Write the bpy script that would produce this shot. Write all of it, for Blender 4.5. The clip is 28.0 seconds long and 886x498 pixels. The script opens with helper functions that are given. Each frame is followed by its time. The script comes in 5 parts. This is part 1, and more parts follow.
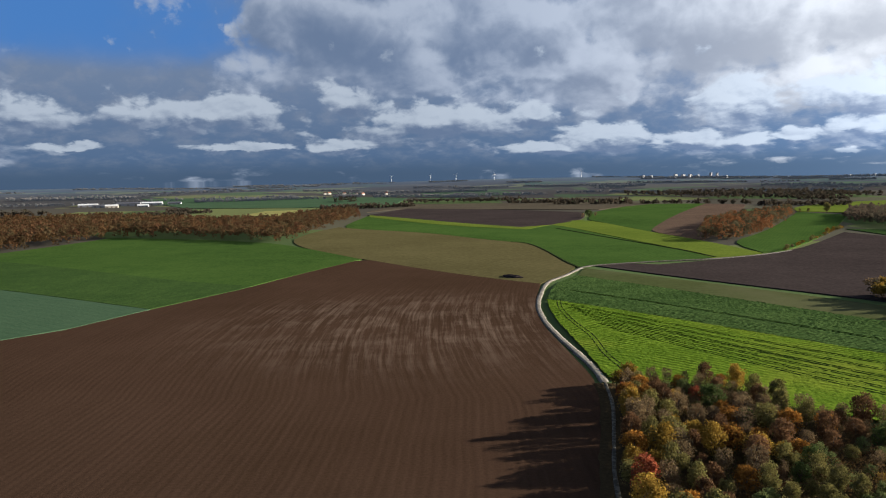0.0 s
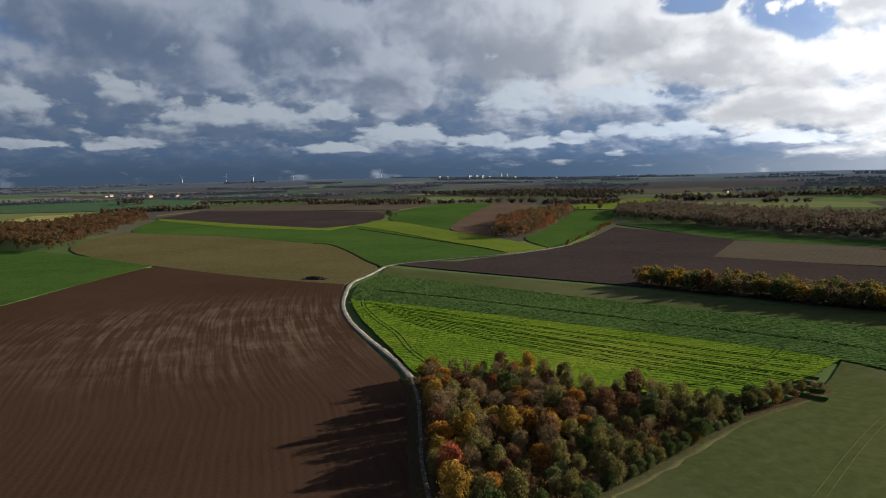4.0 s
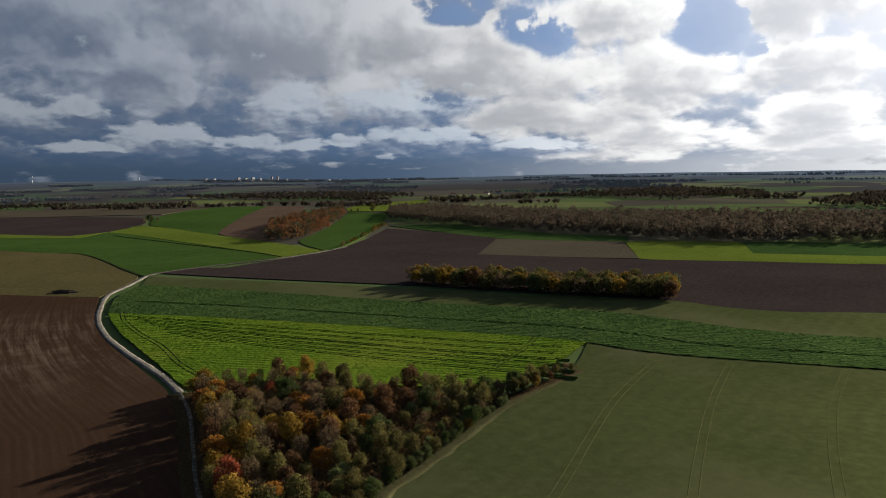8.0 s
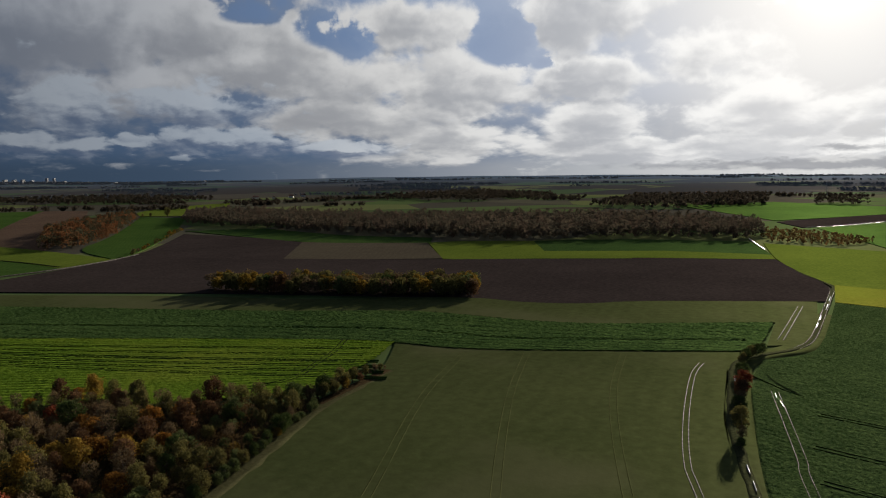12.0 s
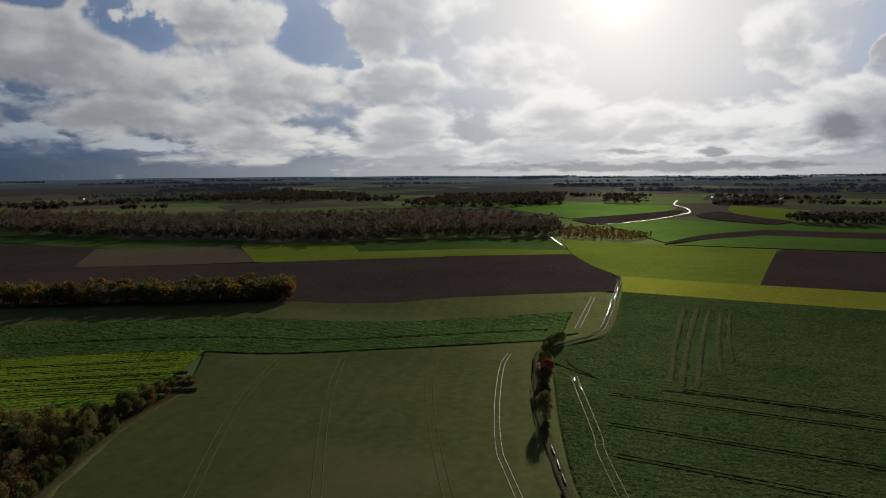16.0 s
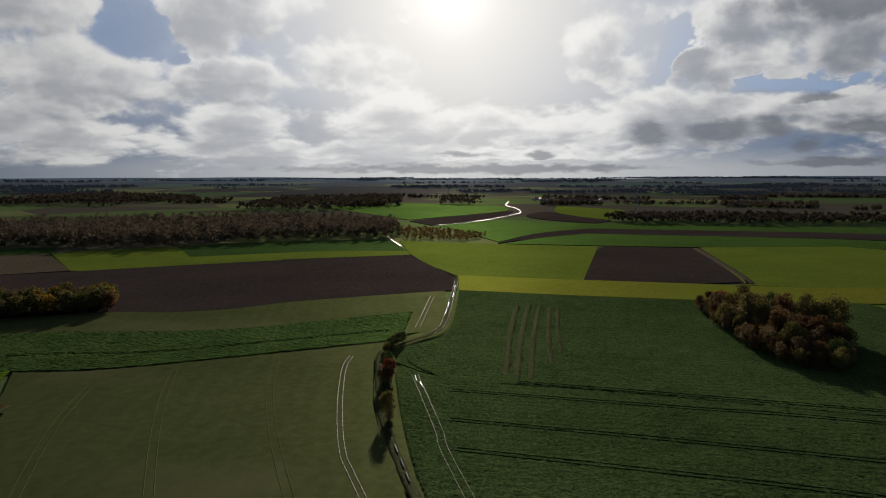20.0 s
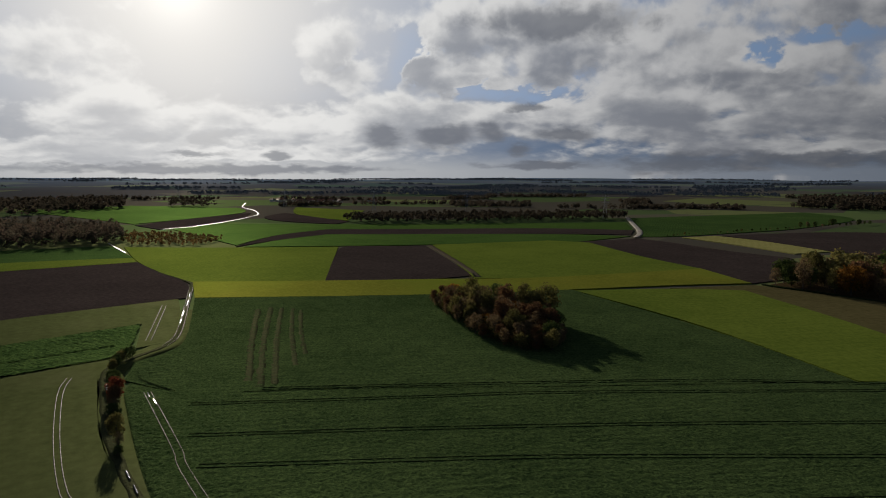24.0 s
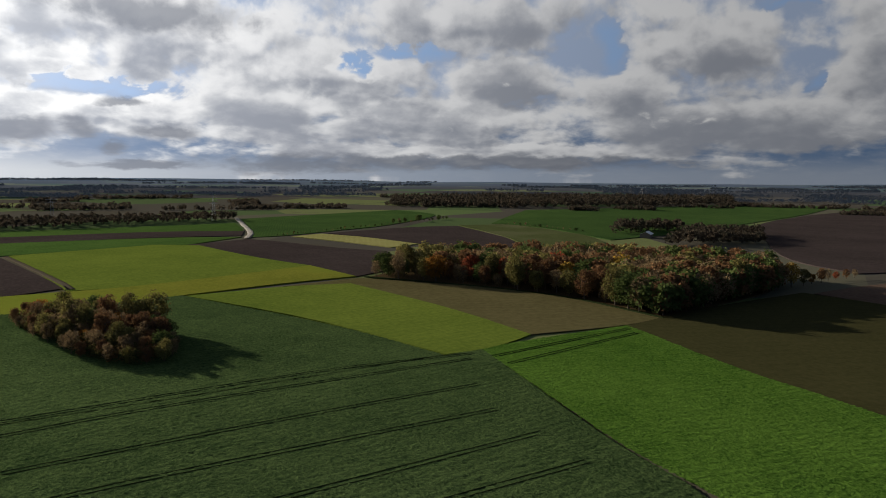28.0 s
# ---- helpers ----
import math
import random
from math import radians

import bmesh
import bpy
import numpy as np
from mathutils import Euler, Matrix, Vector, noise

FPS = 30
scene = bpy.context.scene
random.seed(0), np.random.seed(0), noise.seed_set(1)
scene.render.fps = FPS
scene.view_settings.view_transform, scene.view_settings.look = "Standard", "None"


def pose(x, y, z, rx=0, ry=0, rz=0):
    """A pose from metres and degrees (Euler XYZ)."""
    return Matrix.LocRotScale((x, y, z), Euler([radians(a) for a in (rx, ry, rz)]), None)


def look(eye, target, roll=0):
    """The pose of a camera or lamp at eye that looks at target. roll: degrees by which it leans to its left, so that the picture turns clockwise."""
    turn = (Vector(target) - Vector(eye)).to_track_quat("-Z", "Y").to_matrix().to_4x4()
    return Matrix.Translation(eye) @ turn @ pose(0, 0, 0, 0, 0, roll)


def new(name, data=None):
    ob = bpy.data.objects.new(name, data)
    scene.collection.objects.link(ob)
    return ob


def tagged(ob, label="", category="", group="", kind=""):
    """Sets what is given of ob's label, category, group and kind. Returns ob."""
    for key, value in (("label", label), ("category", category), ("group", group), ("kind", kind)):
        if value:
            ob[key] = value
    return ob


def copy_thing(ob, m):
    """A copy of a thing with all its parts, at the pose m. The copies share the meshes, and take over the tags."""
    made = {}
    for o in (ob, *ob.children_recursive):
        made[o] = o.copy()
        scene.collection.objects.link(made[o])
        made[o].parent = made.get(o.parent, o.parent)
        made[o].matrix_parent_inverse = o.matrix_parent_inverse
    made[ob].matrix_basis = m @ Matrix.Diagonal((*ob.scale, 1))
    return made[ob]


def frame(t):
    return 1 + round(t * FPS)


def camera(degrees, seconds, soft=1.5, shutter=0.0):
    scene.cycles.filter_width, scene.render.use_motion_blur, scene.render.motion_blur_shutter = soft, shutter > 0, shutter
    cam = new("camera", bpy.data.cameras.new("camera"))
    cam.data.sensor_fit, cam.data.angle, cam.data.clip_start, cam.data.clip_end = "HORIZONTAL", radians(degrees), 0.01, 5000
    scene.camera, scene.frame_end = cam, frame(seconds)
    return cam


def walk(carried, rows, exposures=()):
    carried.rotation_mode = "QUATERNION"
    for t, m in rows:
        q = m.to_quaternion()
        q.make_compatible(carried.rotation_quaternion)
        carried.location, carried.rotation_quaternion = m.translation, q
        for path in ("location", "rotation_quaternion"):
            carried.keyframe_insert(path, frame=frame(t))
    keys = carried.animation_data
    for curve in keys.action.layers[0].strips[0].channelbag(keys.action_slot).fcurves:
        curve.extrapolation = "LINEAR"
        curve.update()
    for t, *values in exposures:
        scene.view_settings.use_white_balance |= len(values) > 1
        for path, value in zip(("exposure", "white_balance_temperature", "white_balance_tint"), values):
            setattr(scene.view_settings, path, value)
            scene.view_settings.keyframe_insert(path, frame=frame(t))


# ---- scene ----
cam = camera(63.9, 28.0, soft=1.0)
PATH = [
    (0, (0.81, 0.91, 60.05), (0.4864, 10.8569, 59.0453), -1.13),
    (0.5, (0.77, 0.84, 60.04), (0.7741, 10.7875, 59.0321), -1.15),
    (1, (0.73, 0.77, 60.03), (0.9784, 10.7119, 59.0192), -1.16),
    (1.5, (0.69, 0.70, 60.02), (1.2560, 10.6283, 59.0058), -1.17),
    (2, (0.65, 0.63, 60.01), (1.6002, 10.5306, 58.9922), -1.17),
    (2.5, (0.61, 0.56, 60.00), (1.9455, 10.4199, 58.9788), -1.16),
    (3, (0.57, 0.50, 59.99), (2.2713, 10.2996, 58.9659), -1.15),
    (3.5, (0.53, 0.44, 59.99), (2.5955, 10.1681, 58.9534), -1.13),
    (5.5, (0.39, 0.21, 59.96), (3.8948, 9.5208, 58.9092), -1.03),
    (6, (0.36, 0.16, 59.95), (4.2686, 9.3061, 58.8991), -1.00),
    (6.5, (0.33, 0.11, 59.94), (4.6157, 9.0851, 58.8899), -0.97),
    (7, (0.29, 0.07, 59.94), (4.9250, 8.8670, 58.8816), -0.93),
    (7.5, (0.26, 0.02, 59.93), (5.2221, 8.6415, 58.8740), -0.90),
    (8, (0.23, -0.02, 59.93), (5.5281, 8.3964, 58.8669), -0.87),
    (8.5, (0.20, -0.06, 59.92), (5.8347, 8.1347, 58.8602), -0.83),
    (9, (0.17, -0.10, 59.92), (6.0816, 7.8999, 58.8547), -0.80),
    (9.5, (0.14, -0.13, 59.91), (6.3228, 7.6576, 58.8497), -0.76),
    (10, (0.12, -0.17, 59.91), (6.5817, 7.3878, 58.8448), -0.73),
    (10.5, (0.09, -0.20, 59.90), (6.7987, 7.1405, 58.8409), -0.70),
    (11, (0.06, -0.23, 59.90), (6.9833, 6.9127, 58.8379), -0.67),
    (11.5, (0.04, -0.25, 59.90), (7.1642, 6.6797, 58.8352), -0.63),
    (12, (0.01, -0.28, 59.89), (7.3754, 6.4035, 58.8324), -0.60),
    (12.5, (-0.01, -0.30, 59.89), (7.6248, 6.0663, 58.8292), -0.57),
    (13, (-0.04, -0.32, 59.89), (7.8189, 5.7754, 58.8271), -0.54),
    (13.5, (-0.06, -0.34, 59.89), (7.9767, 5.5174, 58.8258), -0.52),
    (15.5, (-0.14, -0.39, 59.89), (8.5609, 4.4187, 58.8239), -0.40),
    (16, (-0.16, -0.40, 59.89), (8.6756, 4.1612, 58.8247), -0.37),
    (16.5, (-0.18, -0.41, 59.89), (8.7833, 3.9034, 58.8259), -0.34),
    (17, (-0.20, -0.41, 59.89), (8.8840, 3.6455, 58.8275), -0.31),
    (17.5, (-0.21, -0.41, 59.89), (8.9966, 3.3415, 58.8292), -0.28),
    (18, (-0.23, -0.41, 59.89), (9.0800, 3.0893, 58.8319), -0.25),
    (18.5, (-0.24, -0.41, 59.89), (9.1647, 2.8144, 58.8349), -0.22),
    (19, (-0.26, -0.40, 59.90), (9.2267, 2.5878, 58.8390), -0.19),
    (19.5, (-0.27, -0.39, 59.90), (9.2923, 2.3315, 58.8434), -0.16),
    (20, (-0.28, -0.38, 59.90), (9.3499, 2.0810, 58.8486), -0.13),
    (20.5, (-0.30, -0.37, 59.91), (9.4084, 1.7986, 58.8541), -0.10),
    (22.5, (-0.34, -0.30, 59.92), (9.5924, 0.2469, 58.8800), 0.05),
    (23, (-0.35, -0.28, 59.93), (9.5992, -0.3119, 58.8871), 0.09),
    (23.5, (-0.35, -0.26, 59.93), (9.5727, -0.8710, 58.8952), 0.14),
    (24, (-0.36, -0.23, 59.94), (9.5212, -1.3555, 58.9048), 0.18),
    (24.5, (-0.37, -0.20, 59.95), (9.4351, -1.8877, 58.9149), 0.22),
    (25, (-0.37, -0.17, 59.95), (9.2675, -2.6194, 58.9244), 0.27),
    (25.5, (-0.38, -0.14, 59.96), (9.0346, -3.3538, 58.9350), 0.33),
    (26, (-0.38, -0.10, 59.97), (8.7918, -3.9480, 58.9473), 0.37),
    (26.5, (-0.38, -0.06, 59.98), (8.5463, -4.4446, 58.9608), 0.41),
    (27, (-0.39, -0.02, 59.98), (8.2188, -5.0140, 58.9745), 0.45),
    (27.5, (-0.39, 0.02, 59.99), (7.8477, -5.5614, 58.9888), 0.48),
    (28, (-0.39, 0.06, 60.00), (7.5268, -5.9635, 59.0039), 0.50),
]
walk(cam, [(t, look(eye, target, roll)) for t, eye, target, roll in PATH], [(0, 1.64, 6250, 10), (3.5, 1.29, 6420, 10), (8, 0.83, 6500, 10), (12, 0.26, 6500, 10), (17, 0.11, 6500, 10), (20, 0.09, 6500, 10), (23, 0.0, 6500, 10), (25, 0.12, 6500, 10), (28, 0.85, 6500, 10)])

# ---- world: broken November cloud, low sun ----
SUN_AZ, SUN_EL = 76.4, 13.8
sun_dir = Vector((math.sin(radians(SUN_AZ)) * math.cos(radians(SUN_EL)), math.cos(radians(SUN_AZ)) * math.cos(radians(SUN_EL)), math.sin(radians(SUN_EL))))
sun_lamp = new("sun", bpy.data.lights.new("sun", "SUN"))
sun_lamp.data.energy, sun_lamp.data.angle, sun_lamp.data.color = 4.9, radians(0.6), (1.0, 0.89, 0.74)
sun_lamp.matrix_world = look(sun_dir * 3000, (0, 0, 0))


class Nodes:
    """Short calls for node trees."""

    def __init__(self, tree):
        self.tree = tree
        tree.nodes.clear()

    def add(self, kind, **props):
        n = self.tree.nodes.new(kind)
        for k, v in props.items():
            setattr(n, k, v)
        return n

    def put(self, socket, value):
        if isinstance(value, bpy.types.NodeSocket):
            self.tree.links.new(value, socket)
        elif value is not None:
            if socket.type == "RGBA" and len(value) == 3:
                value = (*value, 1)
            socket.default_value = value

    def math(self, op, a, b=None, c=None, clamp=False):
        n = self.add("ShaderNodeMath", operation=op, use_clamp=clamp)
        for s, v in zip(n.inputs, (a, b, c)):
            self.put(s, v)
        return n.outputs[0]

    def vec(self, op, a, b=None, c=None):
        n = self.add("ShaderNodeVectorMath", operation=op)
        for s, v in zip(n.inputs, (a, b, c)):
            self.put(s, v)
        return n.outputs["Value"] if op in ("LENGTH", "DOT_PRODUCT", "DISTANCE") else n.outputs[0]

    def ramp(self, x, a, b, lo=0.0, hi=1.0, smooth=True):
        n = self.add("ShaderNodeMapRange", interpolation_type="SMOOTHSTEP" if smooth else "LINEAR")
        for s, v in zip(n.inputs, (x, a, b, lo, hi)):
            self.put(s, v)
        return n.outputs[0]

    def mix(self, f, a, b, blend="MIX"):
        n = self.add("ShaderNodeMix", data_type="RGBA", blend_type=blend)
        n.clamp_factor = True
        self.put(n.inputs[0], f), self.put(n.inputs[6], a), self.put(n.inputs[7], b)
        return n.outputs[2]

    def noise(self, vec, scale, detail=4.0, rough=0.55, dist=0.0):
        n = self.add("ShaderNodeTexNoise")
        for k, v in (("Vector", vec), ("Scale", scale), ("Detail", detail), ("Roughness", rough), ("Distortion", dist)):
            self.put(n.inputs[k], v)
        return n.outputs[0]


world = bpy.data.worlds.new("sky")
scene.world = world
world.use_nodes = True
W = Nodes(world.node_tree)
way = W.add("ShaderNodeTexCoord").outputs["Generated"]
sky = W.add("ShaderNodeTexSky", sky_type="NISHITA", sun_disc=False, sun_elevation=radians(SUN_EL), sun_rotation=radians(SUN_AZ))
parts_of = W.add("ShaderNodeSeparateXYZ")
W.put(parts_of.inputs[0], way)
sx, sy, sz = parts_of.outputs
az = W.math("MULTIPLY", W.math("ARCTAN2", sx, sy), 57.2958)
el = W.math("MULTIPLY", W.math("ARCSINE", sz), 57.2958)
above = W.math("ADD", W.math("MAXIMUM", sz, 0.0), 0.085)
flat = W.add("ShaderNodeCombineXYZ")
W.put(flat.inputs[0], W.math("DIVIDE", sx, above)), W.put(flat.inputs[1], W.math("DIVIDE", sy, above))
flat = flat.outputs[0]
puff = W.add("ShaderNodeCombineXYZ")
lower = W.math("ADD", W.math("MULTIPLY", W.math("MAXIMUM", el, 0.0), 0.09), 0.42)
W.put(puff.inputs[0], W.math("MULTIPLY", az, 0.15)), W.put(puff.inputs[1], W.math("MULTIPLY", W.math("LOGARITHM", lower, 2.71828), 2.6))
puff = puff.outputs[0]


def heaps(p, size=1.0, detail=9.0, lobes=3.0):
    """Heaped cloud: broad bodies with cauliflower lobes and torn edges, about -0.8 to 0.8."""
    p = W.vec("MULTIPLY", p, (size, size, 0.0)) if size != 1.0 else p
    warp = W.add("ShaderNodeTexNoise")
    W.put(warp.inputs["Vector"], p), W.put(warp.inputs["Scale"], 1.3), W.put(warp.inputs["Detail"], 3.0)
    q = W.vec("ADD", p, W.vec("MULTIPLY", W.vec("SUBTRACT", warp.outputs[1], (0.5, 0.5, 0.5)), (0.55, 0.4, 0.0)))
    v = W.add("ShaderNodeTexVoronoi", feature="SMOOTH_F1", normalize=True)
    W.put(v.inputs["Vector"], q), W.put(v.inputs["Scale"], 2.1), W.put(v.inputs["Detail"], lobes), W.put(v.inputs["Roughness"], 0.5), W.put(v.inputs["Lacunarity"], 2.4), W.put(v.inputs["Smoothness"], 0.4)
    n = W.noise(q, 0.95, detail, 0.5, 0.15)
    return W.math("ADD", W.math("MULTIPLY", W.math("SUBTRACT", n, 0.5), 2.3), W.math("MULTIPLY", W.math("SUBTRACT", 0.42, v.outputs["Distance"]), 0.9))


# the light comes from above and from the sun's side
sunward = W.add("ShaderNodeCombineXYZ")
W.put(sunward.inputs[0], W.math("MULTIPLY", W.ramp(az, 116, 36, -1.0, 1.0, smooth=False), 0.09)), W.put(sunward.inputs[1], 0.13)
small = W.vec("ADD", puff, (3.7, 1.9, 0.0))
heap = heaps(puff)
lobe = heaps(small, 2.7)
soft = heaps(puff, 1.0, 3.5, 1.0)
soft_up = heaps(W.vec("MULTIPLY_ADD", sunward.outputs[0], (1.6, 1.6, 0.0), puff), 1.0, 3.5, 1.0)
lobe_up = heaps(W.vec("MULTIPLY_ADD", sunward.outputs[0], (0.55, 0.55, 0.0), small), 2.7)
fine = W.noise(puff, 3.0, 7.0, 0.6, 0.2)
drift = W.noise(puff, 0.6, 4.0, 0.5)
azel = W.add("ShaderNodeCombineXYZ")
W.put(azel.inputs[0], W.math("ADD", az, W.math("MULTIPLY", W.math("SUBTRACT", drift, 0.5), 5.0)))
W.put(azel.inputs[1], W.math("ADD", el, W.math("MULTIPLY", W.math("SUBTRACT", fine, 0.5), 1.2)))
azel = azel.outputs[0]
torn = W.add("ShaderNodeCombineXYZ")
W.put(torn.inputs[0], W.math("ADD", az, W.math("MULTIPLY", heap, 5.0))), W.put(torn.inputs[1], W.math("ADD", el, W.math("ADD", W.math("MULTIPLY", lobe, 1.1), W.math("MULTIPLY", heap, 0.8))))
torn = torn.outputs[0]


def banks(rows, rise=0.0, where=azel):
    """Distance field of cloud banks: azimuth, elevation, half width and half height in degrees."""
    near = None
    for a, e, w, h in rows:
        d = W.vec("LENGTH", W.vec("MULTIPLY_ADD", where, (1 / w, 1 / h, 0), (-a / w, (rise - e) / h, 0)))
        near = d if near is None else W.math("SMOOTH_MIN", near, d, 0.2)
    return W.math("MINIMUM", near, 1.75)


low_row = [(-32, 4.7, 2.9, 1.3), (-20.5, 5, 7.1, 1.3), (-9.6, 5.8, 2.0, 1.4), (-2.3, 4.3, 8.7, 1.6), (-10, 2.5, 3.6, 0.7), (5.8, 4.7, 2.2, 0.9), (6.6, 2.1, 2.7, 0.6), (11, 2.8, 4.3, 1.2),
    (17.2, 2.4, 2.1, 0.9), (21.6, 2.2, 2.9, 0.8), (20.7, 4.9, 2.3, 2.2), (28.3, 3, 2.5, 1.1), (23.7, 2.4, 2.5, 0.7), (30, 5.2, 5.2, 1.6), (31.3, 2.7, 5.0, 1.1), (21.4, 2.1, 2.7, 0.7),
    (27.9, 1.3, 0.8, 0.3), (40.2, 2, 3.9, 0.7), (-29.3, 2.6, 2.1, 0.4), (-17.3, 2.6, 3.8, 0.4)]
deck = [(-11.4, 11.7, 8.4, 2.5), (1.8, 10.6, 15.0, 3.9), (6.2, 7.9, 8.5, 1.9), (17.5, 10.5, 13.8, 4.7), (26.9, 6.8, 4.2, 2.6), (20.8, 10, 9.9, 3.4), (28.8, 10.8, 9.1, 3.2),
    (33.2, 8.1, 10.4, 2.5), (39.7, 4.5, 8.3, 1.4), (49.1, 6.8, 7.5, 2.8), (45.5, 11.5, 5.4, 1.6), (50.4, 2.4, 8.1, 1.5), (57.6, 3.5, 3.8, 1.8), (57.4, 7.3, 3.1, 1.2), (57, 10.7, 2.8, 1.1),
    (58.7, 11.7, 6.1, 2.2), (67.4, 8.6, 4.2, 1.8), (60.1, 7.3, 5.2, 1.5), (60.1, 3.9, 4.8, 1.3)]
deck_two = [(66.4, 1.7, 16.4, 1.0), (71.8, 5.3, 3.4, 2.5), (46.9, 7.1, 8.1, 2.6), (59.5, 3.9, 4.3, 1.6), (71.6, 4, 5.4, 1.3), (71.2, 1.5, 19.0, 0.7), (89, 8.8, 2.8, 2.4),
    (95.5, 9.6, 2.9, 2.4), (86.1, 3.7, 6.6, 1.7), (93.5, 4.5, 5.3, 1.7), (97.9, 10.8, 4.2, 2.7), (106.4, 10.1, 10.5, 4.2), (114.4, 5.3, 8.3, 3.5), (95.4, 4.2, 11.8, 1.9),
    (81.5, 3.8, 4.0, 1.4), (119.3, 7, 3.1, 2.8)]
deck_three = [(102.1, 10.9, 9.6, 2.1), (130, 12, 12.3, 2.4), (117.2, 8, 8.8, 2.8), (148.2, 9.4, 7.1, 3.6), (141.9, 6.8, 4.3, 2.6), (133.7, 7.3, 4.9, 2.3), (157.6, 8.8, 2.7, 3.3),
    (125.2, 4.5, 15.9, 2.4), (150, 3.9, 11.2, 2.0), (102.6, 4.5, 9.4, 1.7), (99.1, 8.1, 4.2, 1.6), (130.2, 2.1, 19.6, 0.9), (162.8, 6.2, 6.0, 3.3)]
storm = [(96.7, 3.1, 2.2, 1.3), (100, 3.2, 1.4, 1.0), (92.2, 3, 1.9, 1.0), (101.9, 2.1, 1.1, 0.6), (103, 5.3, 1.7, 0.4), (105.8, 3.3, 2.6, 0.6), (116.1, 1, 9.6, 0.8), (104.2, 0.8, 5.1, 0.4),
    (105.6, 11.6, 7.2, 1.6), (83.2, 1.5, 1.1, 0.3), (82.9, 1.4, 1.1, 0.3), (77.8, 0.4, 17.5, 0.4), (130.2, 1.3, 19.6, 0.7), (77.3, 1.5, 2.1, 0.3)]
gaps = [(-25.9, 11.4, 8.6, 3.3), (33.2, 12.2, 4.3, 1.1), (40.1, 11, 3.3, 1.9), (53.2, 9.6, 2.6, 2.1), (39.8, 11.2, 2.7, 1.9), (52.4, 10.3, 2.5, 2.3), (57.5, 8.7, 2.9, 1.1),
    (83.1, 9, 4.6, 3.9), (93.5, 8.8, 2.0, 3.0), (104.5, 6.2, 3.4, 1.0), (120.7, 8.7, 1.7, 1.2), (124.7, 9.9, 3.6, 0.8), (139.7, 10, 1.7, 2.4), (155.7, 7.1, 1.4, 1.0), (152.6, 12.4, 2.9, 0.4),
    (100.8, 6.5, 5.1, 0.7), (121.6, 8.5, 1.8, 0.9)]
d_low, low_above = banks(low_row), banks(low_row, 0.45)
d_deck = W.math("SMOOTH_MIN", banks(deck), W.math("SMOOTH_MIN", banks(deck_two), banks(deck_three), 0.2), 0.2)
d_above = W.math("SMOOTH_MIN", banks(deck, 0.8), W.math("SMOOTH_MIN", banks(deck_two, 0.8), banks(deck_three, 0.8), 0.2), 0.2)
d_storm, d_gap = banks(storm), banks(gaps, 0.0, torn)
m_gap = W.ramp(W.math("SUBTRACT", W.math("SUBTRACT", 1.0, d_gap), W.math("ADD", W.math("MULTIPLY", heap, 0.9), W.math("MULTIPLY", lobe, 0.3))), -0.2, 0.8)
body_low = W.math("ADD", W.math("MULTIPLY", W.math("SUBTRACT", 1.08, d_low), 0.8), W.math("ADD", W.math("MULTIPLY", heap, 0.5), W.math("MULTIPLY", lobe, 0.95)))
body = W.math("SUBTRACT", W.math("ADD", W.math("MULTIPLY", W.math("SUBTRACT", 1.1, d_deck), 0.75), W.math("ADD", W.math("MULTIPLY", heap, 1.0), W.math("MULTIPLY", lobe, 0.42))), W.math("MULTIPLY", m_gap, 0.9))
m_low = W.ramp(body_low, 0.02, 0.48)
m_deck = W.math("MULTIPLY", W.ramp(body, -0.12, 0.42), W.ramp(el, 30, 17))
m_storm = W.ramp(W.math("ADD", W.math("SUBTRACT", 1.0, d_storm), W.math("ADD", W.math("MULTIPLY", heap, 0.5), W.math("MULTIPLY", lobe, 0.6))), -0.05, 0.75)
thick = W.ramp(W.math("ADD", body, W.math("MULTIPLY", W.math("SUBTRACT", drift, 0.5), 2.2)), 0.1, 1.3)
thick_low = W.ramp(body_low, 0.2, 1.2)
# broken cloud over the parts of the sky that stay out of sight
m_rest = W.math("MULTIPLY", W.ramp(heap, 0.0, 0.5), W.math("MAXIMUM", W.ramp(el, 13.5, 20), W.ramp(W.math("ABSOLUTE", W.math("SUBTRACT", az, 62)), 104, 118)))
to_sun = W.math("MAXIMUM", W.vec("DOT_PRODUCT", way, tuple(sun_dir)), 0.0)
glow_wide = W.math("POWER", to_sun, 14.0)
glow_mid = W.math("POWER", to_sun, 60.0)
glow_core = W.math("POWER", to_sun, 900.0)
lit = W.ramp(W.math("ADD", W.math("SUBTRACT", soft, soft_up), W.math("MULTIPLY", W.math("SUBTRACT", lobe, lobe_up), 0.42)), -0.5, 0.5)
lit_low = W.ramp(W.math("ADD", W.math("MULTIPLY", W.math("SUBTRACT", soft, soft_up), 0.4), W.math("MULTIPLY", W.math("SUBTRACT", lobe, lobe_up), 0.6)), -0.45, 0.45)
crest = W.math("ADD", W.math("MULTIPLY", W.ramp(W.math("SUBTRACT", d_above, d_deck), -0.3, 0.3), 0.40), W.math("MULTIPLY", lit, 0.60))
crest = W.math("ADD", W.math("MULTIPLY", crest, W.math("SUBTRACT", 1.0, W.math("MULTIPLY", thick, 0.60))), W.math("MULTIPLY", W.math("SUBTRACT", 1.0, thick), 0.16), clamp=True)
low_crest = W.math("ADD", W.math("MULTIPLY", W.ramp(W.math("SUBTRACT", low_above, d_low), -0.35, 0.35), 0.55), W.math("MULTIPLY", lit_low, 0.45))
